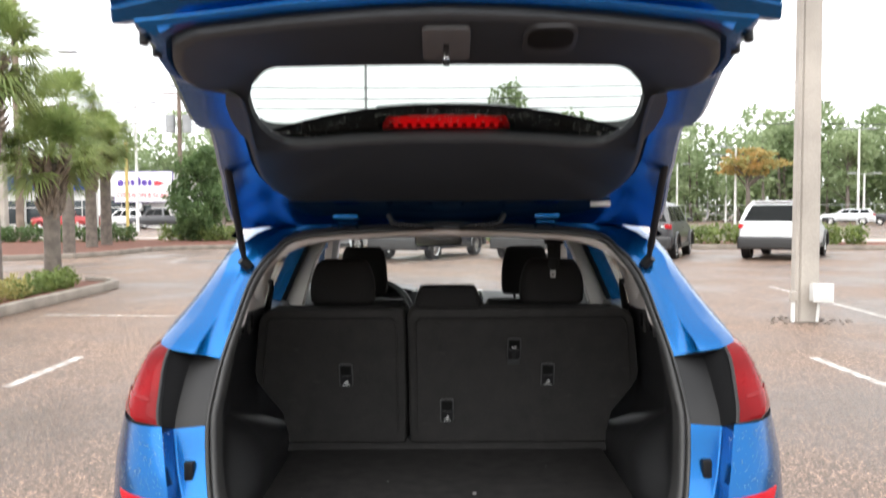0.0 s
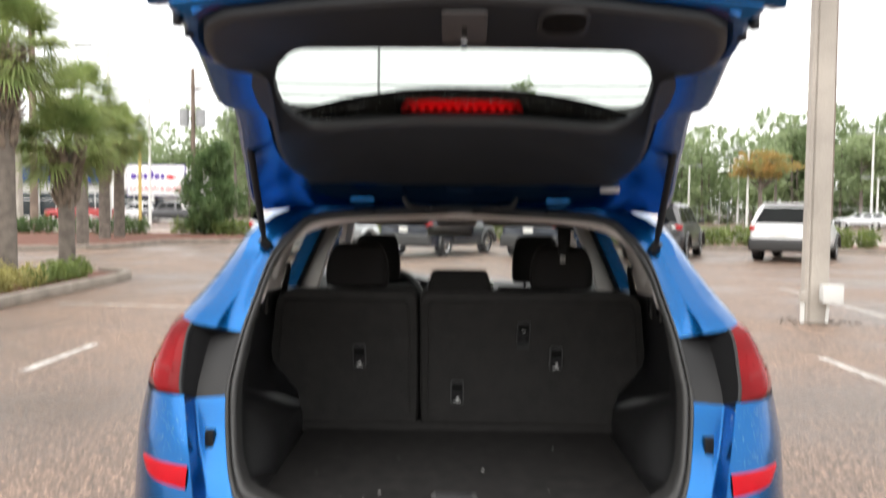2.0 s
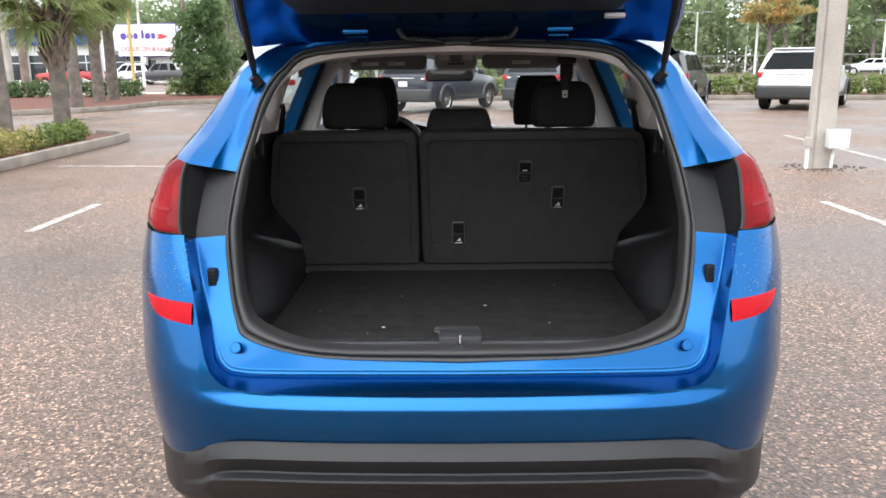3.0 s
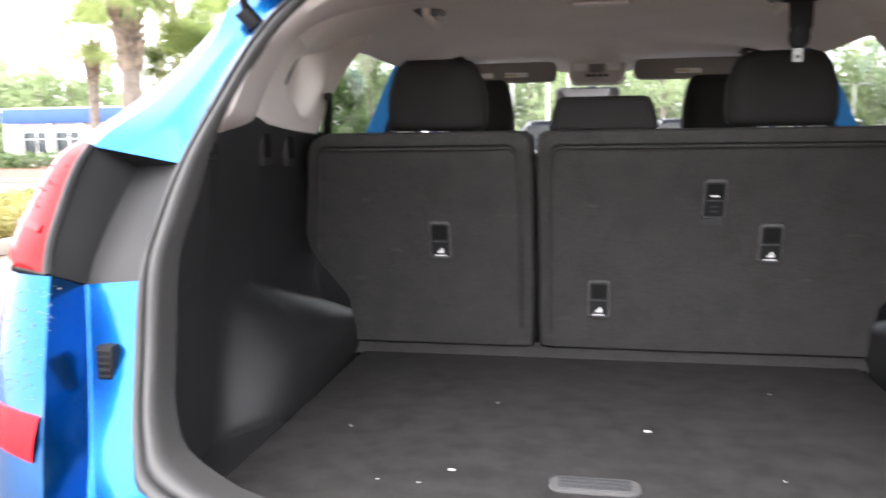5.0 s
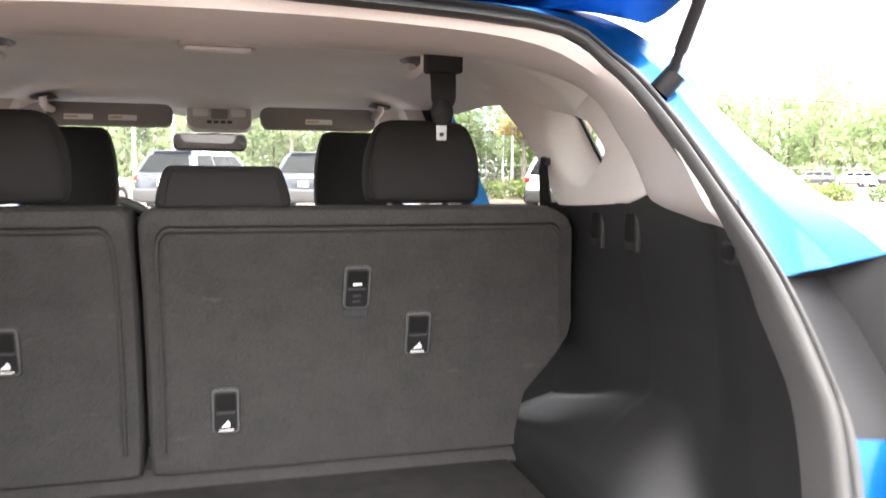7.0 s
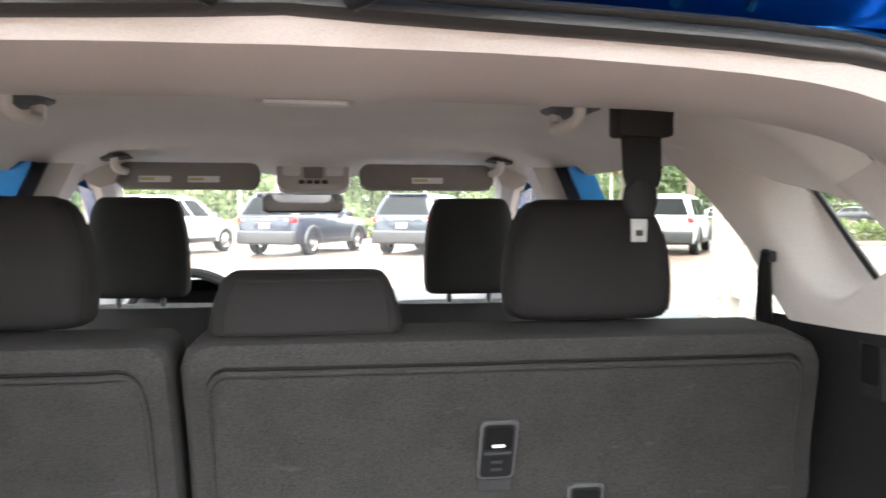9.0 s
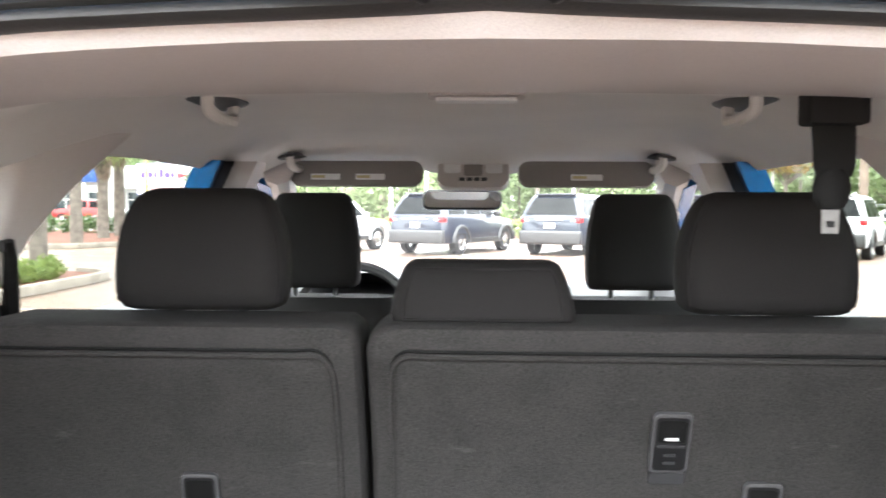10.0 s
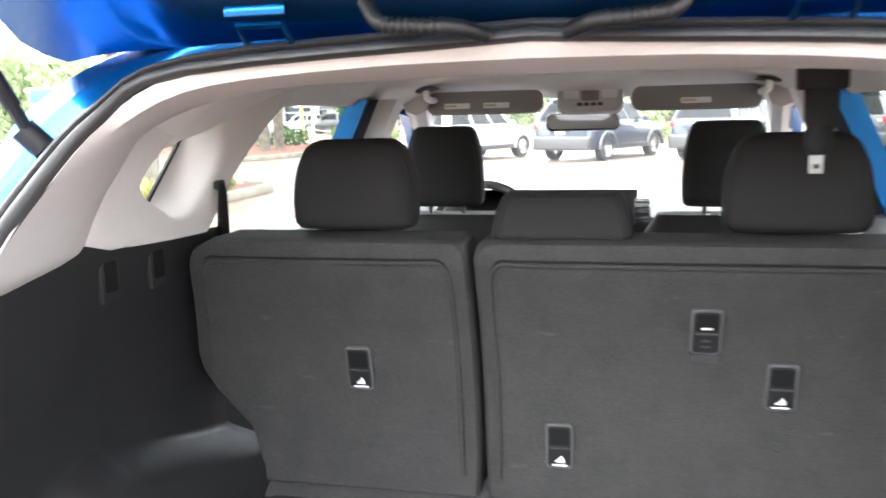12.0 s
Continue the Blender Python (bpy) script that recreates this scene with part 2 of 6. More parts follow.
FLANGE = [(0, .115, .728), (.34, .12, .735), (.575, .135, .765), (.608, .175, .845), (.646, .245, .945), (.663, .275, 1.035), (.664, .333, 1.11), (.658, .392, 1.187), (.622, .455, 1.29), (.585, .51, 1.385), (.55, .565, 1.462), (.42, .622, 1.527), (0, .645, 1.546)]
CORNER = [(0, .11, .70), (.34, .11, .705), (.585, .118, .72), (.622, .125, .83), (.643, .155, .95), (.681, .226, 1.055), (.691, .270, 1.12), (.698, .338, 1.216), (.662, .442, 1.29), (.628, .53, 1.38), (.60, .595, 1.462), (.45, .66, 1.537), (0, .68, 1.557)]
SIDE_0 = [(.748, .145, .79), (.752, .168, .95), (.751, .254, 1.06), (.746, .315, 1.13), (.733, .365, 1.226), (.690, .465, 1.298), (.653, .555, 1.387), (.61, .637, 1.47), (.46, .70, 1.549), (0, .715, 1.572)]
SIDE_A = [(.822, .28, .79), (.818, .29, .95), (.80, .335, 1.06), (.780, .380, 1.13), (.748, .415, 1.232), (.695, .47, 1.302), (.664, .59, 1.392), (.62, .68, 1.478), (.47, .75, 1.563), (0, .76, 1.588)]
SIDE_B = [(.884, .44, .79), (.880, .46, .95), (.858, .48, 1.06), (.825, .50, 1.13), (.775, .53, 1.235), (.735, .62, 1.31), (.692, .74, 1.405), (.64, .84, 1.488), (.49, .93, 1.58), (0, .96, 1.607)]
SIDE_C = [(.912, .78, .79), (.902, .78, .95), (.878, .80, 1.06), (.85, .80, 1.12), (.80, .80, 1.235), (.758, .85, 1.32), (.712, .95, 1.415), (.652, 1.02, 1.497), (.50, 1.12, 1.597), (0, 1.15, 1.625)]


def forward(pts):
    """The upper part of a ring, set further into the car."""
    out = []
    for x, y, z in pts:
        k = float(np.interp(z, [1.12, 1.36], [0, 1])) * float(np.interp(y, [.70, 1.1], [1, 0]))
        out.append((x, y + .05 * k, z - .006 * k))
    return out


SEAL_IN, SEAL_OUT, FLANGE, CORNER, SIDE_0, SIDE_A, SIDE_B, SIDE_C = map(forward, (SEAL_IN, SEAL_OUT, FLANGE, CORNER, SIDE_0, SIDE_A, SIDE_B, SIDE_C))
N = 49


def ring(pts, sx=1, n=N):
    return [Vector((sx * p.x, p.y, p.z)) for p in spline(pts, n)]


def whole(pts, n=N):
    r = ring(pts, 1, n)
    return [Vector((-p.x, p.y, p.z)) for p in r[:0:-1]] + r


def seg(pts, a, b, sx, per=4):
    """The stretch of a ring between two of its stations."""
    r = spline(pts, (len(pts) - 1) * per + 1)
    return [Vector((sx * p.x, p.y, p.z)) for p in r[a * per:b * per + 1]]


def lerp(r1, r2, f):
    return [p.lerp(q, f) for p, q in zip(r1, r2)]


# rubber seal round the opening
so, si = whole(SEAL_OUT), whole(SEAL_IN)
face = []
for i in range(len(so)):
    m0, m1 = max(i - 2, 0), min(i + 2, len(so) - 1)
    n = (so[m1] - so[m0]).cross(si[i] - so[i]).normalized()
    n = n if n.y < 0 else -n
    face.append(Vector((n.x * .6, n.y, n.z * .15)).normalized())
face = [sum((face[min(max(i + k, 0), len(face) - 1)] for k in range(-4, 5)), Vector()).normalized() for i in range(len(face))]
SECT = [(-.02, -.030), (0, .004), (.05, .012), (.14, .017), (.28, .017), (.38, .012), (.41, .009), (.44, .012), (.54, .018), (.72, .020), (.88, .017), (.97, .009), (1.0, .002)]
strip_rows = [[p + (q - p) * f + n * h for p, q, n in zip(so, si, face)] for f, h in SECT]
strip_rows.append([q + Vector((0, float(np.interp(q.z, [1.15, 1.26], [.035, .003])), 0)) for q in si])
part("weatherstrip", loft(strip_rows), SEAL, car, "dark grey rubber tailgate seal", crease=60)

# the rear skin: the bumper's plan swept round the corner, leaning forward as it rises
PLAN = spline([(x, y, 0) for x, y in ((0, 0), (.25, .004), (.4, .012), (.52, .03), (.60, .052), (.66, .082), (.71, .115), (.75, .15), (.79, .205), (.822, .27), (.85, .345), (.868, .42), (.884, .51), (.902, .64), (.914, .80))], 281)
RUN = [0.0]
for p, q in zip(PLAN, PLAN[1:]):
    RUN.append(RUN[-1] + (q - p).length)
PX = [p.x for p in PLAN]


def along(x):
    return float(np.interp(abs(x), PX, RUN))


def skin(a, z, proud=0.0):
    """The rear skin's point at a run round the plan and a height."""
    x, y = float(np.interp(a, RUN, PX)), float(np.interp(a, RUN, [p.y for p in PLAN]))
    wl = float(np.interp(x, [0, .64, .75, .82, .9], [1, 1, .6, .4, .3]))
    lean = float(np.interp(z, [.70, .76, .83, .90, .95, 1.0, 1.06], [0, .012, .034, .058, .08, .108, .145])) * wl
    ws = float(np.interp(x, [0, .50, .56, .62, .70], [1, 1, .7, .25, 0]))
    step = float(np.interp(z, [.50, .588, .604, .64, .683, .688, .691, .711, .716], [.03, .018, .010, .002, 0, .001, .003, .0155, .0155])) * ws
    tuck = float(np.interp(z, [.45, .60, .70, .79], [.03, .008, 0, 0])) * (1 - ws)
    x -= (tuck + float(np.interp(z, [.79, .95, 1.06], [0, .004, .022]))) * max(0.0, min(1.0, (x - .6) / .27))
    return Vector((x, y + lean + step + tuck - proud, z))


# matching stations: seal, flange edge (x, y, z) and bumper edge (x, z)
STAT = [(0, (0, .128, .736), (0, .712)), (.6, (.20, .128, .737), (.20, .713)), (1.3, (.42, .129, .739), (.42, .716)), (1.7, (.530, .131, .743), (.518, .720)), (2.0, (.568, .137, .757), (.562, .732)), (2.4, (.589, .153, .795), (.595, .770)), (3.0, (.606, .178, .845), (.615, .84)), (3.5, (.626, .212, .893), (.628, .893)), (4.0, (.646, .245, .945), (.645, .95)), (5.0, (.663, .275, 1.035), (.680, 1.055))]
M = 73
fine_seal = spline(SEAL_OUT, 1201)
key = np.linspace(0, 9, M)
sealpar = np.interp(key, range(10), [s[0] for s in STAT])
EDGE_S = [fine_seal[int(round(t * 100))] for t in sealpar]
EDGE_A = spline([s[1] for s in STAT], M)
EDGE_D2 = spline([(s[2][0], 0, s[2][1]) for s in STAT], M)
EDGE_D = [skin(along(p.x), p.z) for p in EDGE_D2]
FOOT = spline([(x, 0, z) for x, z in ((0, .601), (.21, .601), (.42, .600), (.53, .592), (.595, .576), (.640, .548), (.71, .522), (.79, .512), (.868, .53), (.905, .60))], 73)
REST = spline([(x, 0, z) for x, z in ((0, .601), (.21, .601), (.42, .600), (.54, .591), (.61, .568), (.68, .532), (.80, .512), (.890, .545), (.912, .75), (.914, 1.06))], M)


def step_out(i, d, back):
    """A point beside the flange edge, moved outwards across it."""
    p, q = EDGE_A[max(i - 1, 0)], EDGE_A[min(i + 1, M - 1)]
    t = Vector((q.x - p.x, 0, q.z - p.z)).normalized()
    k = float(np.interp(i / 8, [4.5, 6.0], [1, .25]))
    return EDGE_A[i] + Vector((t.z, 0, -t.x)) * d * k + Vector((0, back * k, 0))


def side_of(pts, sx):
    return [Vector((sx * p[0], p[1], p[2])) for p in pts]


GUT = [[step_out(i, d, y) for i in range(M)] for d, y in ((.0015, -.001), (.002, -.004), (.007, -.005), (.009, -.007), (.0095, -.010), (.015, -.011), (.017, -.010))]
for sx in (1, -1):
    # painted jamb below and above the dark corner panel
    low_ring = [EDGE_S, lerp(EDGE_S, EDGE_A, .12), lerp(EDGE_S, EDGE_A, .5), lerp(EDGE_S, EDGE_A, .97), EDGE_A] + GUT
    part("opening_jamb", loft([side_of(k, sx) for k in low_ring]), PAINT, car)
    a, b = 7, 12
    s_o, s_c = seg(SEAL_OUT, a, b, sx), seg(CORNER, a, b, sx)
    groove = [p + Vector((0, .012, -.002)) for p in lerp(s_o, s_c, .30)]
    part("opening_jamb", loft([s_o, lerp(s_o, s_c, .10), groove, lerp(s_o, s_c, .48), lerp(s_o, s_c, .56), lerp(s_o, s_c, .8), s_c]), PAINT, car, crease=75)
    part("panel_lip", loft([[s_o[0], seg(FLANGE, 7, 8, sx)[0], s_c[0]], [s_o[0], lerp(s_o, s_c, .5)[0], s_c[0]]]), GLOSSB, car)
    part("corner_panel", loft([seg(SEAL_OUT, 5, 7, sx), lerp(seg(SEAL_OUT, 5, 7, sx), seg(FLANGE, 5, 7, sx), .5), seg(FLANGE, 5, 7, sx), lerp(seg(FLANGE, 5, 7, sx), seg(CORNER, 5, 7, sx), .1), seg(CORNER, 5, 7, sx)]), GLOSSB, car, "black plastic panel beside the tail lamp")
    shelf = [GUT[-1], lerp(GUT[-1], EDGE_D, .08), lerp(GUT[-1], EDGE_D, .5), lerp(GUT[-1], EDGE_D, .94), EDGE_D]
    part("bumper_shelf", loft([side_of(k, sx) for k in shelf]), PAINT, car)
    fan = []
    for f in (0, .012, .05, .10, .15, .19, .21, .235, .27, .33, .40, .48, .56, .64, .72, .80, .88, .95, 1.0):
        row = []
        for p, q in zip(EDGE_D2, REST):
            a0, a1 = along(p.x), along(q.x)
            row.append(skin(a0 + (a1 - a0) * f, p.z + (q.z - p.z) * f))
        fan.append(row)
    fan.append([p + Vector((0, .012, -.002)) for p in fan[-1]])
    part("bumper", loft([side_of(k, sx) for k in fan]), PAINT, car, crease=22)
    rb = random.Random(int(40 + sx))
    wet = bmesh.new()
    for k in range(190):
        a, z = along(rb.uniform(.655, .80)), rb.uniform(.92, 1.045)
        c, q = skin(a, z), rb.uniform(.0006, .0016)
        c = Vector((sx * c.x, c.y, c.z))
        d = Vector((sx * .35, -.93, .1))
        tube([c, c + d * q * .6, c + d * q * .9], [q, q * .8, q * .2], 5, wet)
    tagged(part("rain_drops", wet, DROP, car, "rain beads on the paint"), kind="stuff")
    c0 = seg(CORNER, 3, 12, sx)
    r = [c0] + [seg(q, 0, 9, sx) for q in (SIDE_0, SIDE_A, SIDE_B, SIDE_C)]
    lr = [r[0], lerp(r[0], r[1], .25), lerp(r[0], r[1], .5), lerp(r[0], r[1], .75), r[1], lerp(r[1], r[2], .33), lerp(r[1], r[2], .66), r[2], lerp(r[2], r[3], .2), lerp(r[2], r[3], .4)]
    shell = []
    for k, row in enumerate(lr):
        f = math.sin(math.pi * min(1, (k + .02) / 9)) ** .5
        row = [row[8 + i // 2] if i % 2 == 0 else row[8 + i // 2].lerp(row[9 + i // 2], .5) for i in range(17)]
        shell.append([p + Vector((sx * .024, -.009, .001)) * f * math.sin(math.pi * i / 16) ** .4 for i, p in enumerate(row)])
    lamp = part("tail_lamp", loft(shell), REDL, car, "red tail lamp lens beaded with rain")
    part("lamp_band", loft([[p + Vector((sx * .0015, -.003, 0)) for p in row[6:8]] for row in shell[1:9]]), DARKRED, lamp, "darker band across the lens")
    part("lamp_rim", tube([p + Vector((0, -.004, 0)) for p in shell[0]], .006, 6), GLOSSB, lamp)
    part("lamp_gap", tube([row[0] + Vector((0, 0, -.002)) for row in shell], .0025, 5), RUBBER, lamp)
    bead = bmesh.new()
    rb = random.Random(int(20 + sx))
    for k in range(70):
        a, b = rb.randrange(1, 8), rb.randrange(8, 15)
        c = shell[a][b].lerp(shell[a + 1][b + 1], rb.random()).lerp(shell[a][b + 1], rb.random() * .5)
        q = rb.uniform(.0007, .0017)
        tube([c, c + Vector((sx * .3, -.9, .1)) * q, c + Vector((sx * .3, -.9, .1)) * q * 1.3], [q, q * .8, q * .2], 5, bead)
    tagged(part("rain_drops", bead, REDL, lamp, "rain beads on the lens"), kind="stuff")
    part("quarter_panel", loft([lerp(r[2], r[3], .4)[8:17], r[3][8:17], r[4][8:17]]), PAINT, car)
    side_front = [(sx * x, y, z) for x, y, z in ((.935, 1.25, .5), (.915, 1.25, .79), (.905, 1.25, .95), (.89, 1.25, 1.06), (.868, 1.25, 1.115), (.835, 1.25, 1.13))]
    part("body_side", loft([[(p[0], y, p[2]) for p in side_front] for y in (.78, 1.25, 2.0, 2.8, 3.1)] + [[(p[0] * f, y, min(p[2], t)) for p in side_front] for y, f, t in ((3.5, .99, 1.06), (4.0, .93, .99), (4.3, .8, .92))]), PAINT, car)
    part("rear_pillar", loft([k[16:] for k in r]), PAINT, car, crease=75)
    # reflector strip let into the bumper corner
    rf = []
    for f in np.linspace(0, 1, 11):
        a = along(.638) + (along(.775) - along(.638)) * f
        zt, zb = .905 + .006 * f, .858 + .012 * f + .036 * f ** 5
        rf.append([skin(a, zb - .002, -.004), skin(a, zb, .003), skin(a, (zb + zt) / 2, .006), skin(a, zt, .003), skin(a, zt + .002, -.004)])
    part("reflector", loft([side_of(k, sx) for k in rf], caps=False), REFL, car, "red reflector strip in the bumper corner")
    pad = part("buffer_pad", box((.022, .02, .046), (sx * .618, .241, .942), .004), RUBBER, car, "black ribbed rubber buffer pad")
    for k in range(5):
        part("pad_rib", box((.017, .005, .004), (sx * .618, .2305, .926 + .008 * k), .0012), RUBBER, pad)
    stop = tube([(sx * .539, .165, .780), (sx * .539, .124, .797), (sx * .539, .1215, .798)], [.014, .014, .012], 14)
    part("gate_stop", stop, PAINT, car)
    # lower bumper, with a ledge and a ridge
    low = []
    for p in FOOT:
        x, z = p.x, p.z
        e = float(np.interp(x, [0, .55, .64, .72], [1, 1, .35, 0]))
        b = skin(along(x), z)
        row = [(0, .012, .006), (0, -.004 * e, -.003), (0, -.020 * e, -.030), (0, -.023 * e, -.034), (0, -.016 * e + .001, -.050), (0, -.006 * e + .002, -.074), (0, -.008 * e + .002, -.078), (0, -.026 * e + .002, -.084), (0, -.028 * e + .002, -.088), (0, -.020 * e + .004, -.104), (0, .004, -.120), (-.01, .03, -.15), (-.03, .06, -.21), (-.06, .30, -.28)]
        low.append([b + Vector((dx * x / .9, dy, dz)) for dx, dy, dz in row])
    part("lower_bumper", loft([side_of(k, sx) for k in low]), LOWP, car, "dark grey grained plastic lower bumper")

# wheels and underside
def wheel(parent, x, y, r=.35, w=.23, sx=1):
    prof = [(-w / 2, r * .62), (-w / 2, r * .93), (-w / 2 + .03, r), (w / 2 - .03, r), (w / 2, r * .93), (w / 2, r * .62)]
    tyre = part("tyre", loft([[(x + px, y + pr * math.cos(a), r + pr * math.sin(a)) for px, pr in prof] for a in (math.tau * k / 28 for k in range(29))]), RUBBER, parent, "black rubber tyre")
    bm = bmesh.new()
    for k in range(10):
        a = math.tau * k / 10
        own = box((.02, r * .52, .045), (0, r * .33, 0), .008)
        bmesh.ops.transform(own, matrix=pose(x + sx * (w / 2 - .03), y, r) @ pose(0, 0, 0, math.degrees(a)), verts=own.verts)
        join(bm, own)
    tube([(x + sx * (w / 2 - .05), y, r), (x + sx * (w / 2 - .01), y, r)], r * .18, 16, bm)
    loft([[(x + px, y + pr * math.cos(a), r + pr * math.sin(a)) for px, pr in ((sx * (w / 2 - .01), r * .63), (sx * (w / 2 - .03), r * .55), (sx * (w / 2 - .12), r * .55))] for a in (math.tau * k / 28 for k in range(29))], bm)
    part("rim", bm, CHROME, tyre, "bright alloy rim")
    return tyre


for wy in (.95, 3.62):
    for sx in (1, -1):
        wheel(car, sx * .79, wy, sx=sx)
part("underbody", box((1.5, 3.9, .12), (0, 2.2, .33), .03), RUBBER, car)

# roof, bonnet, windscreen
ROOFZ = [(1.02, 1.60), (1.3, 1.635), (1.8, 1.648), (2.2, 1.63), (2.55, 1.56)]
roof = []
for y, z in ROOFZ:
    row = []
    for x in np.linspace(-1, 1, 21):
        row.append((x * .66, y + .13 * (1 - x * x) * (1 if y < 1.2 else 0) * .9, z - .115 * abs(x) ** 3.2))
    roof.append(row)
part("roof", loft(roof), PAINT, car)
part("bonnet", loft([[(x * (.84 - .1 * f), 3.28 + f, 1.07 - .13 * f - .09 * abs(x) ** 3) for x in np.linspace(-1, 1, 11)] for f in np.linspace(0, 1.05, 7)]), PAINT, car)
nose = []
for f in np.linspace(-1, 1, 21):
    b = 4.36 - .22 * abs(f) ** 2.4
    nose.append([(f * .80, b - .05, .94 - .07 * abs(f) ** 3), (f * .80, b + .02, .88 - .05 * abs(f) ** 3), (f * .81, b + .05, .74), (f * .82, b + .06, .58), (f * .82, b + .03, .42), (f * .80, b - .06, .30)])
front = part("front_bumper", loft(nose), PAINT, car)
part("grille", loft([[(x, 4.42 - .12 * abs(x) ** 2 + .01, z) for z in (.50, .56, .62, .68, .74)] for x in np.linspace(-.42, .42, 13)]), RUBBER, front)
for sx in (1, -1):
    part("head_lamp", box((.26, .16, .10), (sx * .62, 4.27, .80), .03, rot=(0, 0, -sx * 22)), WHITEP, car, "clear head lamp")
ws = loft([[(x * (.57 + .13 * f), 2.53 + .77 * f + .06 * (1 - x * x) * (1 if f > 0 else 1) * .5, 1.535 - .47 * f) for x in np.linspace(-1, 1, 13)] for f in np.linspace(0, 1, 6)])
part("windscreen", ws, GLASS, car).visible_shadow = False

# side glass, door frames and pillars
def xs(z):
    return .84 - .50 * max(0.0, z - 1.12)


def strip(path, wy, th, sx):
    """A flat bar along (y, z) points in the side's slope."""
    rings = []
    for y, z in path:
        x = xs(z)
        rings.append([(sx * x, y, z), (sx * x, y + wy, z), (sx * (x - th), y + wy, z), (sx * (x - th), y, z)])
    return loft(rings, closed=True, caps=True)


for sx in (1, -1):
    for y0, y1, ytop0, ytop1 in ((1.16, 2.0, 1.36, 2.0), (2.14, 3.05, 2.14, 2.45)):
        bm = bmesh.new()
        bm.faces.new([bm.verts.new((sx * (xs(z) - .02), y, z)) for y, z in ((y0, 1.12), (y1, 1.12), (ytop1, 1.475), (ytop0, 1.475))])
        part("side_glass", bm, TINT if y0 < 1.5 else GLASS, car, "rain-spotted side window").visible_shadow = False
    bm = bmesh.new()
    bm.faces.new([bm.verts.new((sx * (xs(z) - .018), y, z)) for y, z in ((.80, 1.24), (1.10, 1.2), (1.24, 1.44), (.95, 1.42))])
    part("quarter_glass", bm, TINT, car).visible_shadow = False
    part("door_seal", strip([(1.10, 1.12), (1.26, 1.475)], .08, .05, sx), RUBBER, car)
    part("door_frame", strip([(2.00, 1.10), (1.99, 1.30), (1.97, 1.48)], .03, .06, sx), PAINT, car)
    part("door_seal", strip([(2.053, 1.10), (2.043, 1.30), (2.023, 1.48)], .03, .075, sx), RUBBER, car)
    part("door_frame", strip([(2.10, 1.10), (2.08, 1.48)], .045, .06, sx), PAINT, car)
    part("roof_rail", loft([[(sx * (.665), y, 1.465), (sx * .70, y, 1.48), (sx * .665, y, 1.52), (sx * .62, y, 1.50)] for y in (.95, 1.3, 1.8, 2.2, 2.5)], closed=True), PAINT, car)
    apil = [(.60, 2.42, 1.475), (.64, 2.65, 1.40), (.70, 2.95, 1.25), (.755, 3.25, 1.08)]
    part("front_pillar", tube([(sx * x, y, z) for x, y, z in apil], .05, 8), PAINT, car)
    part("front_pillar_trim", tube([(sx * (x - .035), y - .04, z) for x, y, z in apil], .045, 8), PTRIM, car, "pale grey pillar lining")
    part("centre_pillar_trim", strip([(2.07, 1.0), (2.05, 1.3), (2.03, 1.48)], .09, .13, sx), PTRIM, car, "pale grey centre pillar lining")
    part("door_panel", loft([[(sx * .70, y, .55), (sx * .72, y, .9), (sx * .72, y, 1.1), (sx * .735, y, 1.145), (sx * .80, y, 1.155)] for y in (1.12, 1.6, 2.2, 3.1)]), LOWB, car, "dark door lining")
    # rear pillar lining: a smooth shell round a small window, its front reveal folding out to the glass
    poly = [(.74, 1.262), (.80, 1.246), (.95, 1.238), (1.09, 1.232), (1.15, 1.285), (1.19, 1.326), (1.295, 1.393), (1.43, 1.462), (1.52, 1.52), (1.2, 1.53), (.93, 1.53), (.84, 1.46), (.775, 1.375), (.745, 1.31)]
    hole = [(.868, 1.338), (.88, 1.321), (.90, 1.309), (.945, 1.288), (.99, 1.275), (1.045, 1.284), (1.095, 1.32), (1.14, 1.368), (1.17, 1.42), (1.155, 1.448), (1.10, 1.447), (1.045, 1.434), (.953, 1.404), (.895, 1.368)]
    hole = [(p.x, p.y) for p in spline([(y, z, 0) for y, z in hole[-2:] + hole + hole[:3]], 127)][14:-15]
    deep = [(.872, 1.34), (.90, 1.312), (.945, 1.29), (.985, 1.288), (1.055, 1.347), (1.138, 1.42), (1.12, 1.442), (1.045, 1.437), (.953, 1.407), (.895, 1.37)]
    c = (1.0, 1.355)
    K1 = 120
    lo1, lh, ld = rings_loop(poly, c, K1), rings_loop(hole, c, K1), rings_loop(deep, c, K1)
    soft = [max(0.0, min(1.0, (math.cos(math.tau * k / K1 + .5) + .15) / .7)) for k in range(K1)]

    def fx(y, z):
        back = float(np.interp(z, [1.23, 1.30, 1.38, 1.46, 1.53], [.628, .618, .600, .582, .575]))
        front = float(np.interp(z, [1.23, 1.46, 1.53], [.630, .612, .58]))
        return back + (front - back) * float(np.interp(y, [.85, 1.2], [0, 1]))

    def between(a, b, f):
        return (a[0] + (b[0] - a[0]) * f, a[1] + (b[1] - a[1]) * f)
    rows = [[(sx * (fx(*p) + .07), p[0] + .02, p[1]) for p in lo1], [(sx * (fx(*p) + .014), p[0] + .004, p[1]) for p in lo1]]
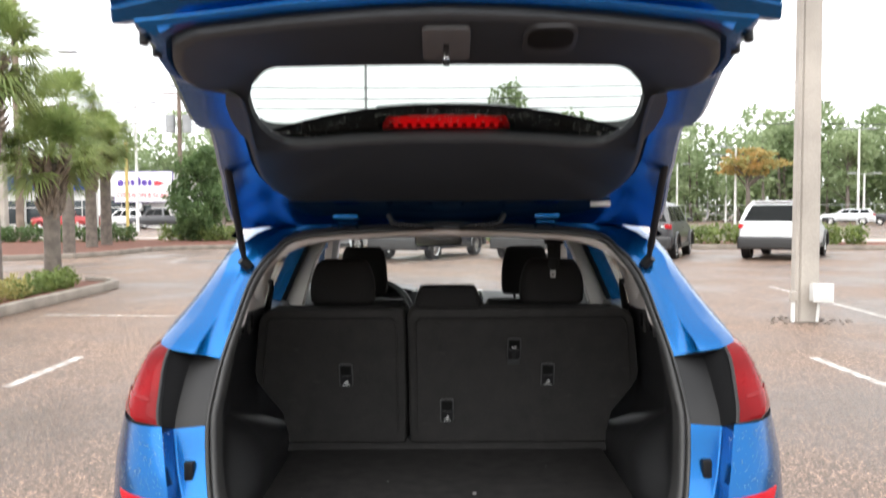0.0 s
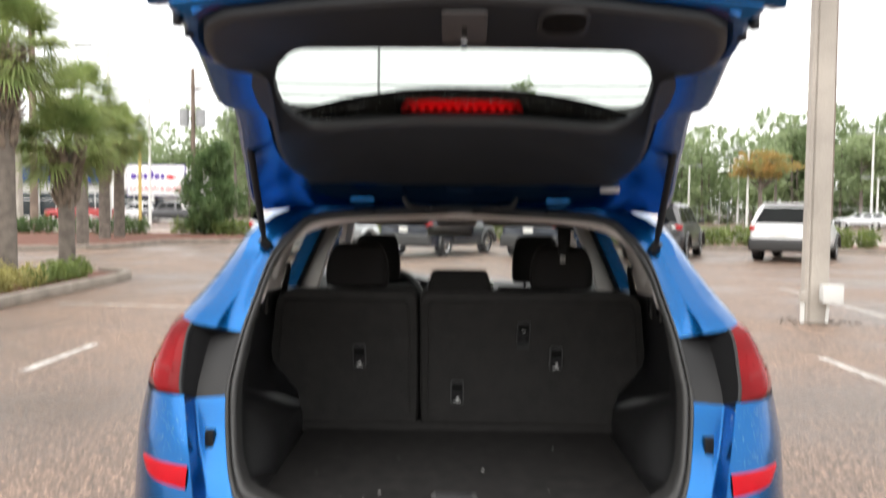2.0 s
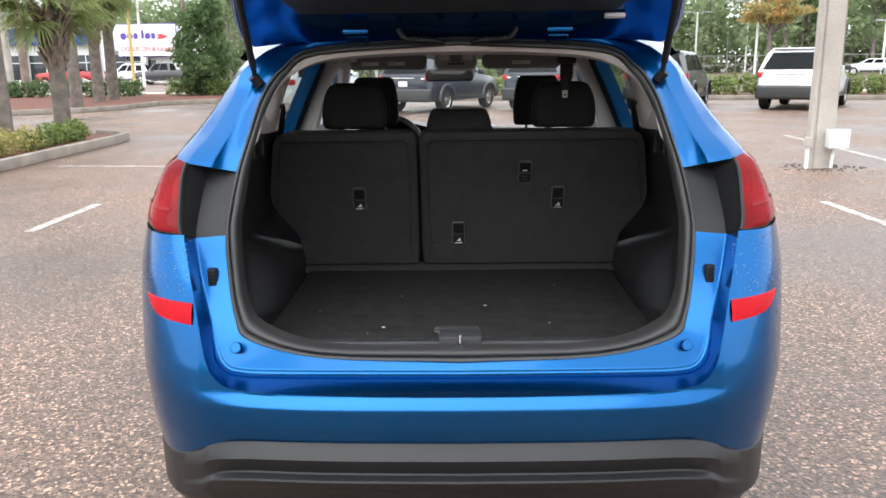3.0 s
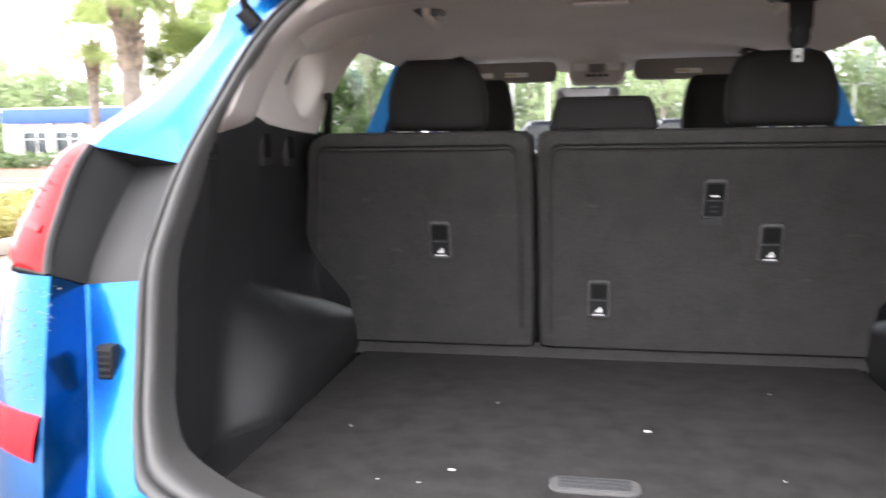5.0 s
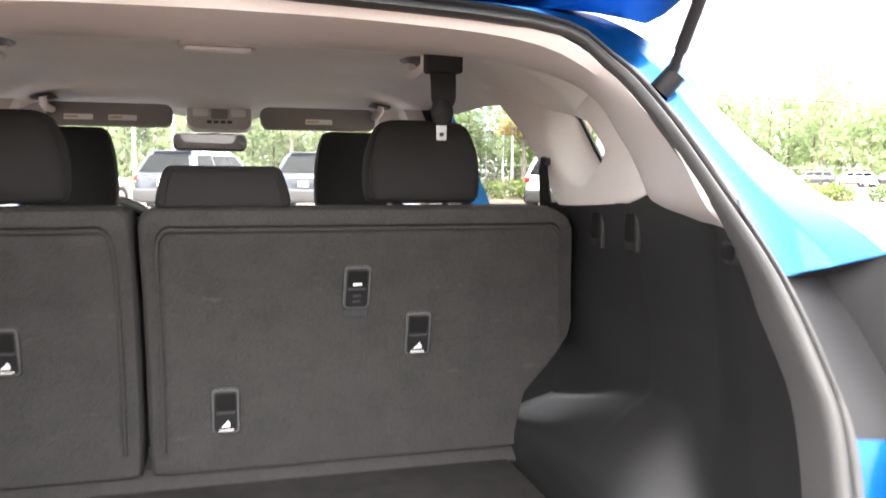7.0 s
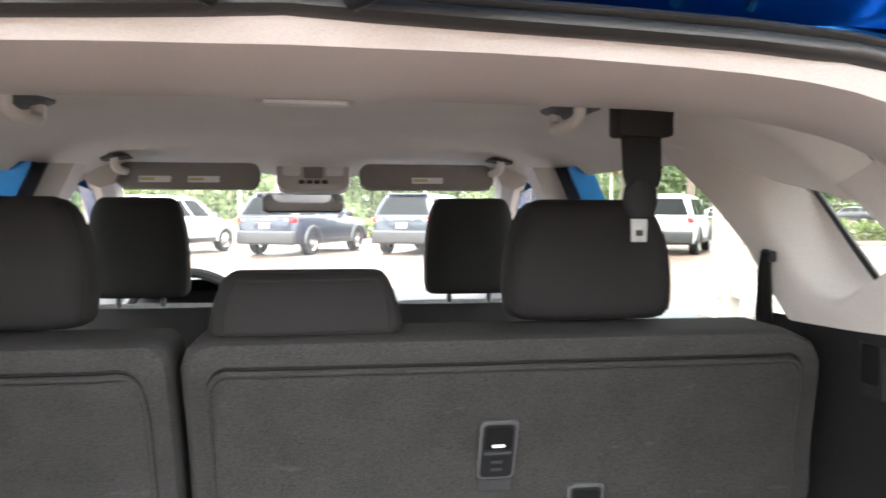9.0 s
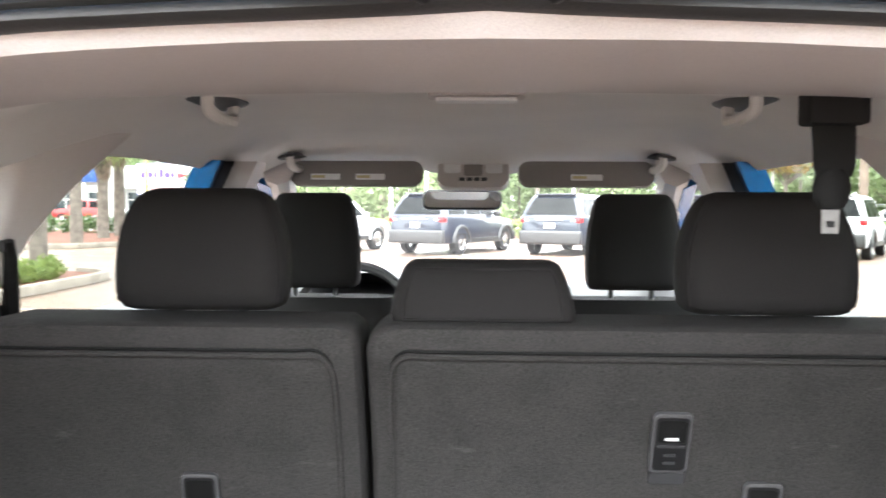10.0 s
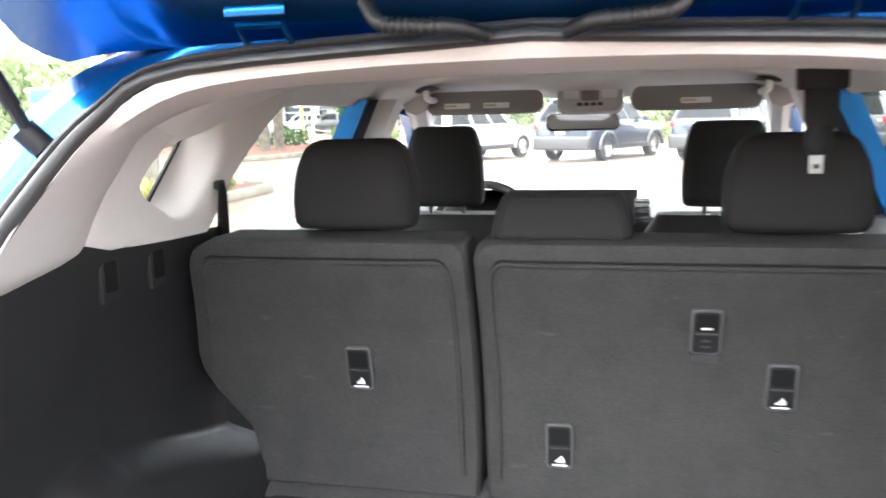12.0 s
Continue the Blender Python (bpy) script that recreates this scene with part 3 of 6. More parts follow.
    for f, out_s, out_h in ((.02, .004, .004), (.06, 0, 0), (.3, 0, 0), (.55, 0, 0), (.72, .001, 0), (.86, .004, 0), (.95, .009, .0005), (1.0, .016, .002)):
        q = [between(a, b, f) for a, b in zip(lo1, lh)]
        rows.append([(sx * (fx(*p) + out_h + (out_s - out_h) * w_), p[0], p[1]) for p, w_ in zip(q, soft)])
    for f in (.12, .3, .6, 1.0):
        q = [between(a, b, f) for a, b in zip(lh, ld)]
        rows.append([(sx * (fx(*p) + (.016 * w_ + .004) * (1 - f) + f * (.688 - fx(*p)) + .012 * w_ * math.sin(math.pi * f)), p[0], p[1]) for p, w_ in zip(q, soft)])
    part("rear_pillar_trim", loft(rows, closed=True), PTRIM, car, "pale grey rear pillar lining round a small window", crease=50)
    part("quarter_seal", tube([(sx * .686, y, z) for y, z in ((.96, 1.268), (1.055, 1.347), (1.148, 1.428))], .0045, 6), RUBBER, car)

# rear header lining, from the seal inwards
HD = [[(.537, .428, 1.265), (.53, .46, 1.32), (.52, .497, 1.365), (.475, .555, 1.44), (.39, .592, 1.489), (.2, .606, 1.507), (0, .608, 1.512)],
      [(.545, .445, 1.265), (.538, .475, 1.317), (.527, .512, 1.36), (.478, .565, 1.426), (.39, .602, 1.474), (.2, .618, 1.492), (0, .621, 1.496)],
      [(.575, .53, 1.262), (.564, .555, 1.31), (.548, .585, 1.36), (.502, .64, 1.424), (.40, .69, 1.468), (.2, .725, 1.484), (0, .735, 1.487)],
      [(.605, .63, 1.26), (.590, .65, 1.31), (.570, .68, 1.362), (.525, .74, 1.432), (.41, .82, 1.474), (.2, .855, 1.485), (0, .86, 1.487)],
      [(.622, .70, 1.262), (.610, .715, 1.31), (.592, .735, 1.362), (.553, .80, 1.438), (.43, .885, 1.484), (.2, .91, 1.494), (0, .915, 1.496)],
      [(.640, .74, 1.262), (.634, .76, 1.31), (.622, .79, 1.365), (.585, .86, 1.45), (.47, .935, 1.505), (.2, .96, 1.512), (0, .96, 1.514)]]
HD = [forward([(foot, h[0][1], 1.236)] + h) for foot, h in zip((.562, .576, .612, .640, .655, .670), HD)]
HD = [[Vector(p) + Vector((.010, -.030, 0)).lerp(Vector((0, .002, .005)), float(np.interp(p[2], [1.275, 1.32], [0, 1]))) for p in HD[0]]] + HD


def arch(pts, n):
    r = spline(pts, n)
    return [Vector((-p.x, p.y, p.z)) for p in r] + r[-2::-1]


part("header_trim", loft([arch(h, 31) for h in HD]), PTRIM, car, "pale grey moulded lining under the roof's rear edge")

# headliner
ZC = ([.88, .96, 1.0, 1.2, 1.42, 1.6, 2.0, 2.3, 2.45, 2.60], [1.510, 1.496, 1.507, 1.537, 1.555, 1.562, 1.560, 1.545, 1.525, 1.49])
hl = []
for y in np.linspace(.88, 2.60, 61):
    zc = float(np.interp(y, *ZC))
    row = []
    wide = float(np.interp(y, [1.2, 1.45], [.62, .65]))
    for x in np.linspace(-wide, wide, 67):
        hump = .016 * math.exp(-(x / .15) ** 2 - ((y - 1.46) / .13) ** 2) - .02 * math.exp(-(x / .14) ** 4 - ((y - 2.56) / .13) ** 2)
        row.append((x, y, zc + hump - .012 * abs(x) - float(np.interp(y, [1.1, 1.4], [.10, .07])) * max(0, (abs(x) - .40) / .22) ** 2.2))
    hl.append(row)
part("headliner", loft(hl), HEADL, car, "pale grey woven roof lining")

# cargo bay
part("cargo_floor", box((1.075, .90, .03), (0, .675, .72), .008), CARPET, car, "black carpeted load floor dusted with lint")
part("floor_flap", box((1.16, .05, .012), (0, 1.112, .742), .005, rot=(35, 0, 0)), SEATC, car)
def wall_x(y, z):
    """The side lining's wall: leaning in as it rises, drawn in to the seal at the rear."""
    rear = float(np.interp(y, [.19, .25, .30, .42, .55], [.536, .556, .572, .598, .622]))
    lean = float(np.interp(z, [.74, .95, 1.05, 1.25], [.012, .046, .046, 0])) * float(np.interp(y, [.45, .8], [0, 1]))
    nip = .042 * float(np.interp(z, [1.0, 1.22], [0, 1])) * float(np.interp(y, [.42, .58], [1, 0]))
    return rear + lean - nip + .008 * float(np.interp(y, [.7, 1.1], [0, 1]))


def smooth_max(a, b, k=.010):
    m = max(a, b)
    return m + k * math.log(math.exp((a - m) / k) + math.exp((b - m) / k))


def trim_x(y, z):
    """The side lining with its wheel arch: a slanting rear face, an upright foot, a rounded shoulder."""
    wall = wall_x(y, z)
    face = .58 - (y - .555 - float(np.interp(z, [.75, .80, .86, .90, .935, .97, 1.02], [0, .04, .105, .15, .195, .26, .42]))) * .66
    foot = float(np.interp(y, [.65, 1.07], [.533, .551]))
    top = float(np.interp(y, [.60, .78, 1.05, 1.15], [.952, .938, .862, .836]))
    rise = float(np.interp((z - .79) / (top - .79), [0, .25, .5, .75, .9, 1, 1.25], [0, .06, .24, .52, .76, 1, 2.2]))
    side = foot + rise * (wall_x(y, top) - foot)
    return -smooth_max(-wall, -smooth_max(face, side, .020), .013)


for sx in (1, -1):
    rings = []
    for y in np.linspace(.19, 1.17, 99):
        top = float(np.interp(y, [.19, .25, .30, .36, .43, .66, .74, .80, 1.15], [.85, .945, 1.06, 1.185, 1.272, 1.268, 1.266, 1.250, 1.238]))
        col = []
        for z in list(np.linspace(.70, 1.06, 55)) + list(np.linspace(1.07, 1.27, 16)):
            z = min(z, top)
            col.append((sx * trim_x(y, z), y, z))
        rings.append(col)
    part("side_trim", loft(rings), PLASTIC, car, "black moulded plastic wheel arch and side lining", crease=60)
    part("side_tray", box((.10, .42, .012), (sx * .585, .405, .728), .003), PLASTIC, car)
    sock = part("trim_socket", box((.016, .034, .03), (sx * (wall_x(.455, 1.2) + .001), .455, 1.207), .006), PLASTIC, car)
    # a black block on the face stands for the darkness inside the socket
    part("socket_hole", box((.008, .022, .017), (sx * (wall_x(.455, 1.2) - .0065), .455, 1.207), .003), BELT, sock)
    for hy, hz in ((.80, 1.208), (.93, 1.203)):
        xw = wall_x(hy, hz)
        hook = part("bag_hook", slab([(-.024, .035), (.024, .035), (.020, -.035), (-.020, -.035)], -.002, .008, bev=.003, frame3=pose(sx * (xw + .002), hy, hz, 90, 0, -90 * sx)), PLASTIC, car, "black plastic bag hook")
        # the recess is a flat black plate, its shade put into the colour
        part("hook_recess", slab(rounded(.030, .045, .004, 3, 0, .003), .0078, .0088, frame3=pose(sx * (xw + .002), hy, hz, 90, 0, -90 * sx)), BELT, hook)
sill = []
for x in np.linspace(-.53, .53, 43):
    e = max(0, (abs(x) - .40) / .13) ** 2 * .05
    sill.append([(x, .160 + e * .5, .782 + e * .6), (x, .175 + e, .792 + e * .5), (x, .205 + e, .788 + e * .3), (x, .235 + e, .765), (x, .262 + e, .740)])
part("sill_plate", loft(sill), LOWB, car, "grey plastic loading sill with ribs")
for k in range(-13, 14):
    if abs(k) > 1:
        part("sill_rib", box((.004, .034, .004), (k * .033, .222, .7765), .0015, rot=(-42, 0, 0)), LOWB, car)
part("lock_cover", box((.105, .06, .035), (0, .195, .79), .006), LOWB, car)
part("lock_striker", tube([(0, .172, .808), (0, .160, .812), (0, .158, .795), (0, .165, .785)], .0032, 6), CHROME, car, "bright steel lock striker")
grip = slab(rounded(.125, .05, .018, 5, -.008, .425), .733, .739, bev=.002)
grip2 = part("floor_grip", grip, mat("grip_grey", (.10, .10, .10), .4, bump=.2, bscale=500), car, "grey plastic lift handle let into the floor")
for k in (-1, 0, 1):
    part("grip_ridge", box((.10, .005, .003), (-.008, .425 + k * .012, .7402), .001), LOWB, grip2)
rng = random.Random(4)
for k in range(6):
    lx, ly = rng.uniform(-.48, .48), rng.uniform(.33, 1.02)
    part("lint", box((rng.uniform(.002, .004), .0018, .001), (lx, ly, .7362), .0005, rot=(0, 0, rng.uniform(0, 180))), WHITEP, car)
for lx, ly, w in ((.078, .652, .010), (-.214, .45, .009)):
    part("lint", box((w, .0045, .002), (lx, ly, .737), .001, rot=(0, 0, 10)), WHITEP, car, "scrap of white paper on the load floor")

# rear seat backs, slightly reclined, with a felt face and piped edge


def seat_y(h):
    return float(np.interp(h, [0, .08, .14, .20, .26, .30, .34, .38, .42, .46, .485, .51], [1.105, 1.100, 1.0945, 1.087, 1.0765, 1.067, 1.0555, 1.041, 1.0235, 1.006, 1.008, 1.02]))


def seat_panel(outline, off, thick):
    """A cushioned plate whose face follows the seat's slope; the outline is (x, height over its foot)."""
    cx = sum(p[0] for p in outline) / len(outline)
    c = (cx, .25)
    lp = rings_loop(outline, c, 320)
    z0 = .742

    def row(f, dy):
        return [(c[0] + (x - c[0]) * f, seat_y(c[1] + (h - c[1]) * f) + dy, z0 + c[1] + (h - c[1]) * f) for x, h in lp]
    rows = [row(.985, thick), row(1.0, thick - .012), row(1.0, .018), row(1 - .006, .005), row(1 - .02, -.001 - off)]
    rows += [row(f, -.002 - off) for f in (.9, .75, .6, .4, .2, .05)]
    return loft(rows, closed=True, caps=True)


def seat_outline(x0, x1, cut_left, cut_right):
    o = []
    side = [(.104, .012), (.102, .06), (.090, .12), (.030, .195), (.006, .235), (0, .27), (.010, .33), (.022, .40), (.032, .45), (.046, .478), (.078, .493)]
    o += [(x1 - d, h) for d, h in side] if cut_right else [(x1 - .004, .012), (x1, .1), (x1, .465), (x1 - .005, .483), (x1 - .020, .493)]
    o += [(x0 + d, h) for d, h in side[::-1]] if cut_left else [(x0 + .020, .493), (x0 + .005, .483), (x0, .465), (x0, .1), (x0 + .004, .012)]
    return o


def on_seat(x, z, d=0.0):
    return Vector((x, seat_y(z - .742) - .004 - d, z))


def piping(parent, x0, x1, top, cl, cr):
    """A sewn edge line a thumb's width inside the outline."""
    lf = (lambda z: x0 + .028 + (float(np.interp(z, [.98, 1.19], [0, .032])) if cl else 0))
    rf_ = (lambda z: x1 - .028 - (float(np.interp(z, [.98, 1.19], [0, .032])) if cr else 0))
    up = [(lf(z), z) for z in ((.97 if cl else .80), 1.03, 1.09, 1.15)] + [(lf(1.18) + .003, 1.182), (lf(1.2) + .018, top)]
    down = [(rf_(1.2) - .018, top), (rf_(1.18) - .003, 1.182)] + [(rf_(z), z) for z in (1.15, 1.09, 1.03, (.97 if cr else .80))]
    a, b = up[-1][0] + .03, down[0][0] - .03
    pts = spline([on_seat(x, z) for x, z in up + [(x, top) for x in np.linspace(a, b, 6)] + down], 90)
    part("piping", tube(pts, .0035, 6), SEATC, parent)
    # the groove's shade is drawn as a thin black line along the piping
    part("stitch_groove", tube([p + Vector((0, -.0005, .006)) for p in pts[20:70]], .0022, 5), BELT, parent)


seat_l = part("rear_seat_back", seat_panel(seat_outline(-.660, -.139, True, False), 0, .12), SEATC, car, "upright rear seat back covered in dark grey felt")
seat_r = part("rear_seat_back", seat_panel(seat_outline(-.132, .660, False, True), 0, .12), SEATC, car, "wide rear seat back covered in scuffed dark grey felt")
piping(seat_l, -.660, -.141, 1.199, True, False)
piping(seat_r, -.132, .660, 1.199, False, True)


RIMG = mat("latch_rim_grey", (.070, .070, .073), .45, bump=.2, bscale=600)


def pull(parent, x, ztop, h, tilt, kind):
    m = Matrix.Translation(on_seat(x, ztop - h / 2, .004)) @ pose(0, 0, 0, 90 + tilt)
    ob = part("pull_latch", slab(rounded(.047, h, .008, 4), -.004, .003, bev=.002, frame3=m), RIMG, parent, "black plastic strap latch")
    part("latch_face", slab(rounded(.039, h - .009, .006, 4), .0028, .0036, frame3=m), GLOSSB, ob)
    # no real hollow: a near-black plate gives the pocket's inner shade
    part("latch_pocket", slab(rounded(.033, h * .36, .004, 3, 0, h * .22), .0034, .0044, frame3=m), BELT, ob)
    part("latch_bar", slab(rounded(.033, .003, .001, 2, 0, -.002), .0036, .0062, frame3=m), LOWB, ob)
    if kind:
        part("latch_print", slab([(-.008, -h * .34), (.008, -h * .34), (.007, -h * .26), (.003, -h * .19), (.0, -h * .25), (-.005, -h * .30)], .0042, .0052, frame3=m), WHITEP, ob, "white printed seat symbol")
        part("latch_print", slab(rounded(.026, .0025, .001, 2, 0, -h * .41), .0042, .0052, frame3=m), WHITEP, ob)
    else:
        part("latch_print", slab(rounded(.016, .0035, .001, 2, 0, h * .10), .0042, .0056, frame3=m), WHITEP, ob)
        part("latch_flap", slab(rounded(.042, .016, .003, 3, 0, -h * .5 - .01), -.004, .001, frame3=m), LOWB, parent)
        for k in (0, 1):
            part("latch_print", slab(rounded(.014, .004, .001, 2, 0, -h * .18 - .011 * k), .0042, .0050, frame3=m), LOWB, ob)
    return ob


pull(seat_l, -.345, 1.041, .084, 12, True)
pull(seat_r, .345, 1.041, .084, 12, True)
pull(seat_r, 0.0, .913, .084, 6, True)
pull(seat_r, .228, 1.134, .084, 20, False)


# head restraints
def headrest(parent, name, x, y, z0, z1, w, d, lean=8, taper=.8, label="", material=None):
    own = bmesh.new()
    rows = []
    FR = [0, .02, .07, .15, .3, .45, .57, .67, .76, .845, .92, .97, 1.0]
    side_w = [.84, .92, .97, .99, 1.0, .99, .965, .93, .885, .835, .77, .69, .55]
    deep = [.70, .86, .96, 1, 1, 1, 1, .99, .96, .90, .80, .66, .45]
    for f, sw_, dd_ in zip(FR, side_w, deep):
        z = z0 + (z1 - z0) * f
        ww = w / 2 * (1 - (1 - sw_) * taper)
        dd = d / 2 * dd_
        yy = y + (z - z0) * math.tan(radians(lean))
        rows.append([(x + ww * math.copysign(abs(math.cos(a)) ** .5, math.cos(a)), yy + dd * math.copysign(abs(math.sin(a)) ** .6, math.sin(a)), z) for a in (math.tau * j / 40 for j in range(40))])
    hr = part(name, loft(rows, own, closed=True, caps=True), material or CLOTH, parent, label)
    for s in (-1, 1):
        part("post", tube([(x + s * w * .22, y, z0 - .022), (x + s * w * .22, y + .004, z0 + .02)], .006, 8), LOWB, hr, "steel post in a black sleeve")
        j = 23 if s < 0 else 37
        part("seam", tube([Vector(k[j]) + Vector((0, -.0006, 0)) for k in rows[2:11]], .0016, 5), CLOTH, hr)
    return hr


headrest(seat_l, "headrest", -.360, 1.135, 1.238, 1.394, .224, .10, 3, 1.0, "black cloth head restraint")
headrest(seat_r, "headrest", .366, 1.135, 1.238, 1.392, .222, .10, 3, 1.0, "black cloth head restraint")


def low_headrest(parent, x, y, z0, z1, w, d, lean):
    """A squat wedge with a flat sewn panel on its back."""
    rows = []
    for f, sw_, dd_ in ((0, .90, .78), (.03, .96, .90), (.10, .99, .98), (.18, 1, 1), (.35, .985, 1), (.60, .945, .98), (.80, .90, .93), (.90, .87, .86), (.96, .84, .78), (1.0, .78, .64)):
        ww, dd, yy = w / 2 * sw_, d / 2 * dd_, y + (z1 - z0) * f * math.tan(radians(lean))
        ring = rounded(ww * 2, dd * 2, .016, 6)
        rows.append([(x + p[0], yy + p[1], z0 + (z1 - z0) * f) for p in ring])
    hr = part("headrest", loft(rows, closed=True, caps=True), CLOTH, parent, "low black cloth head restraint, pushed down")

    def back(f, share):
        k = min(range(len(rows)), key=lambda q: abs(rows[q][0][2] - z0 - (z1 - z0) * f))
        wide_ = max(p[0] for p in rows[k]) - x
        return Vector((x + wide_ * share, min(p[1] for p in rows[k]) - .0006, rows[k][0][2]))
    loop = [back(.10, e) for e in (-.86, -.4, 0, .4, .86)] + [back(.35, .86), back(.60, .86), back(.80, .86)] + [back(.90, e) for e in (.84, .4, 0, -.4, -.84)] + [back(.80, -.86), back(.60, -.86), back(.35, -.86), back(.10, -.86)]
    part("piping", tube(loop, .0019, 6), CLOTH, hr)
    for e in (-1, 1):
        part("post", tube([(x + e * w * .22, y, z0 - .022), (x + e * w * .22, y + .004, z0 + .02)], .006, 8), LOWB, hr, "steel post in a black sleeve")
    return hr


low_headrest(seat_r, .004, 1.085, 1.230, 1.304, .222, .10, 14)

# front seats
for sx in (1, -1):
    x = sx * .350
    rows = []
    for k in range(11):
        f = k / 10
        z = .58 + .585 * f
        ww = .25 * (1 - .18 * f ** 2) * (1 if f < .9 else (.93 if f < .99 else .78))
        rows.append([(x + ww * math.copysign(abs(math.cos(a)) ** .5, math.cos(a)), 1.86 - .13 * f * -0.6 + .075 * math.copysign(abs(math.sin(a)) ** .6, math.sin(a)) * (1 if f < .97 else .6), z) for a in (math.tau * j / 32 for j in range(32))])
    fs = part("front_seat", loft(rows, closed=True, caps=True), CLOTH, car, "black cloth front seat")
    headrest(fs, "headrest", x - (.014 if sx < 0 else 0), 1.90, 1.19, 1.402, .208, .10, -3, .75, "black cloth front head restraint")

# dashboard, wheel, screen
dash = part("dashboard", loft([[(x, 2.72 + .04 * x * x, .95), (x, 2.66 + .05 * x * x, 1.06), (x, 2.74, 1.115 - .03 * x * x), (x, 2.95, 1.105 - .03 * x * x), (x, 3.28, 1.07 - .05 * x * x)] for x in np.linspace(-.72, .72, 25)]), PLASTIC, car, "dark dashboard with a pale sheen from the windscreen")
part("cluster_hood", loft([[(x, 2.60, 1.13 + .035 * math.cos((x + .36) / .2 * math.pi / 2)), (x, 2.78, 1.135 + .03 * math.cos((x + .36) / .2 * math.pi / 2)), (x, 2.85, 1.09)] for x in np.linspace(-.56, -.16, 11)]), PLASTIC, dash)
part("screen", box((.25, .02, .125), (.03, 2.63, 1.10), .008, rot=(-8, 0, 0)), GLOSSB, dash)
vent = part("air_vent", box((.06, .03, .09), (.17, 2.63, 1.09), .012), CHROME, dash, "silver-rimmed air vent")
for k in range(4):
    part("vent_slat", box((.045, .034, .006), (.17, 2.625, 1.06 + .02 * k), .001), RUBBER, vent)
WM = pose(-.36, 2.42, 1.025, 68, 0, 0)
sw = part("steering_wheel", tube([WM @ Vector((.182 * math.cos(a), .182 * math.sin(a), 0)) for a in (math.tau * k / 40 for k in range(41))], .016, 8), PLASTIC, car, "black steering wheel")
part("wheel_hub", slab(rounded(.15, .12, .03), -.03, .02, bev=.01, frame3=WM), PLASTIC, sw)
for a in (0, 180, 270):
    part("spoke", box((.11, .035, .015), (0, 0, 0), .005, bm=None), LOWB, sw).matrix_basis = WM @ pose(0, 0, 0, 0, 0, a) @ pose(.115, 0, 0)

# roof fittings
for sx in (1, -1):
    for y, x, z in ((1.41, .428, 1.535), (2.37, .515, 1.500)):
        g = part("grab_handle", tube(spline([(sx * x, y - .055, z + .012), (sx * x, y - .05, z - .01), (sx * (x - .006), y - .02, z - .02), (sx * (x - .006), y + .05, z - .02), (sx * x, y + .08, z - .01), (sx * x, y + .085, z + .01)], 16), .011, 8), HEADL, car, "pale grey folding grab handle")
        # a dark plate draws the shade in the recess behind the handle
        part("handle_recess_shade", slab(rounded(.062, .19, .028, 6), -.004, .004, bev=.002, frame3=pose(sx * (x + .004), y + .015, z + .012, 0, sx * 12, 0)), LOWB, g)
for x0, x1 in ((-.535, -.15), (.125, .515)):
    cx, w = (x0 + x1) / 2, x1 - x0
    v = part("sun_visor", slab(rounded(w, .078, .030, 8), -.014, .009, bev=.010, frame3=pose(cx, 2.42, 1.468, 76, 0, 0)), VISOR, car, "pale grey sun visor folded up")
    for k, (lx, lw) in enumerate(((-.09, .085), (.04, .085)) if cx < 0 else ((.0, .09),)):
        part("visor_label", slab(rounded(lw, .018, .002, 2, lx, -.012), .0093, .0098, frame3=pose(cx, 2.42, 1.468, 76, 0, 0)), WHITEP, v, "white warning label")
        part("label_band", slab(rounded(lw * .45, .008, .001, 2, lx - .02, -.012), .0100, .0104, frame3=pose(cx, 2.42, 1.468, 76, 0, 0)), mat("label_yellow", (.55, .48, .26), .6), v)
con = part("overhead_console", slab(rounded(.215, .098, .032, 7), -.03, .012, bev=.011, frame3=pose(-.005, 2.50, 1.474, 72, 0, 0)), PTRIM, car, "grey overhead lamp console")
for s in (-1, 1):
    part("map_lamp", slab(rounded(.05, .035, .008, 4, s * .062, .012), .012, .016, bev=.002, frame3=pose(-.005, 2.50, 1.474, 72, 0, 0)), WHITEP, con, "clear map lamp lens")
for k in range(4):
    part("console_switch", slab(rounded(.017, .011, .003, 3, -.033 + k * .022, -.024), .012, .0155, bev=.0015, frame3=pose(-.005, 2.50, 1.474, 72, 0, 0)), LOWB, con)
part("console_bay", slab(rounded(.055, .045, .006, 4, 0, .01), .012, .0145, frame3=pose(-.005, 2.50, 1.474, 72, 0, 0)), VISOR, con)
dome = part("dome_lamp", slab(rounded(.16, .05, .012, 4), -.004, .006, bev=.003, frame3=pose(-.003, 1.42, 1.556, 178, 0, 0)), PTRIM, car, "roof lamp in the lining")
part("lamp_lens", slab(rounded(.135, .03, .008, 4), .006, .013, bev=.003, frame3=pose(-.003, 1.42, 1.556, 178, 0, 0)), WHITEP, dome, "white lamp lens")
MM = pose(-.04, 2.74, 1.396, 87, 0, 6)
mir = part("mirror", slab(rounded(.262, .066, .022, 6), -.02, .012, bev=.008, frame3=MM), GLOSSB, car, "black-framed inside mirror")
MIRR = mat("mirror_glass", (.62, .63, .64), .08, 1.0, .0, fine=0)
part("mirror_face", slab(rounded(.248, .052, .017, 6), .0125, .014, frame3=MM), MIRR, mir, "mirror face reflecting the grey roof lining")
part("mirror_mount", tube([(-.03, 2.75, 1.41), (-.02, 2.78, 1.45), (-.01, 2.72, 1.475)], .016, 8), GLOSSB, mir)
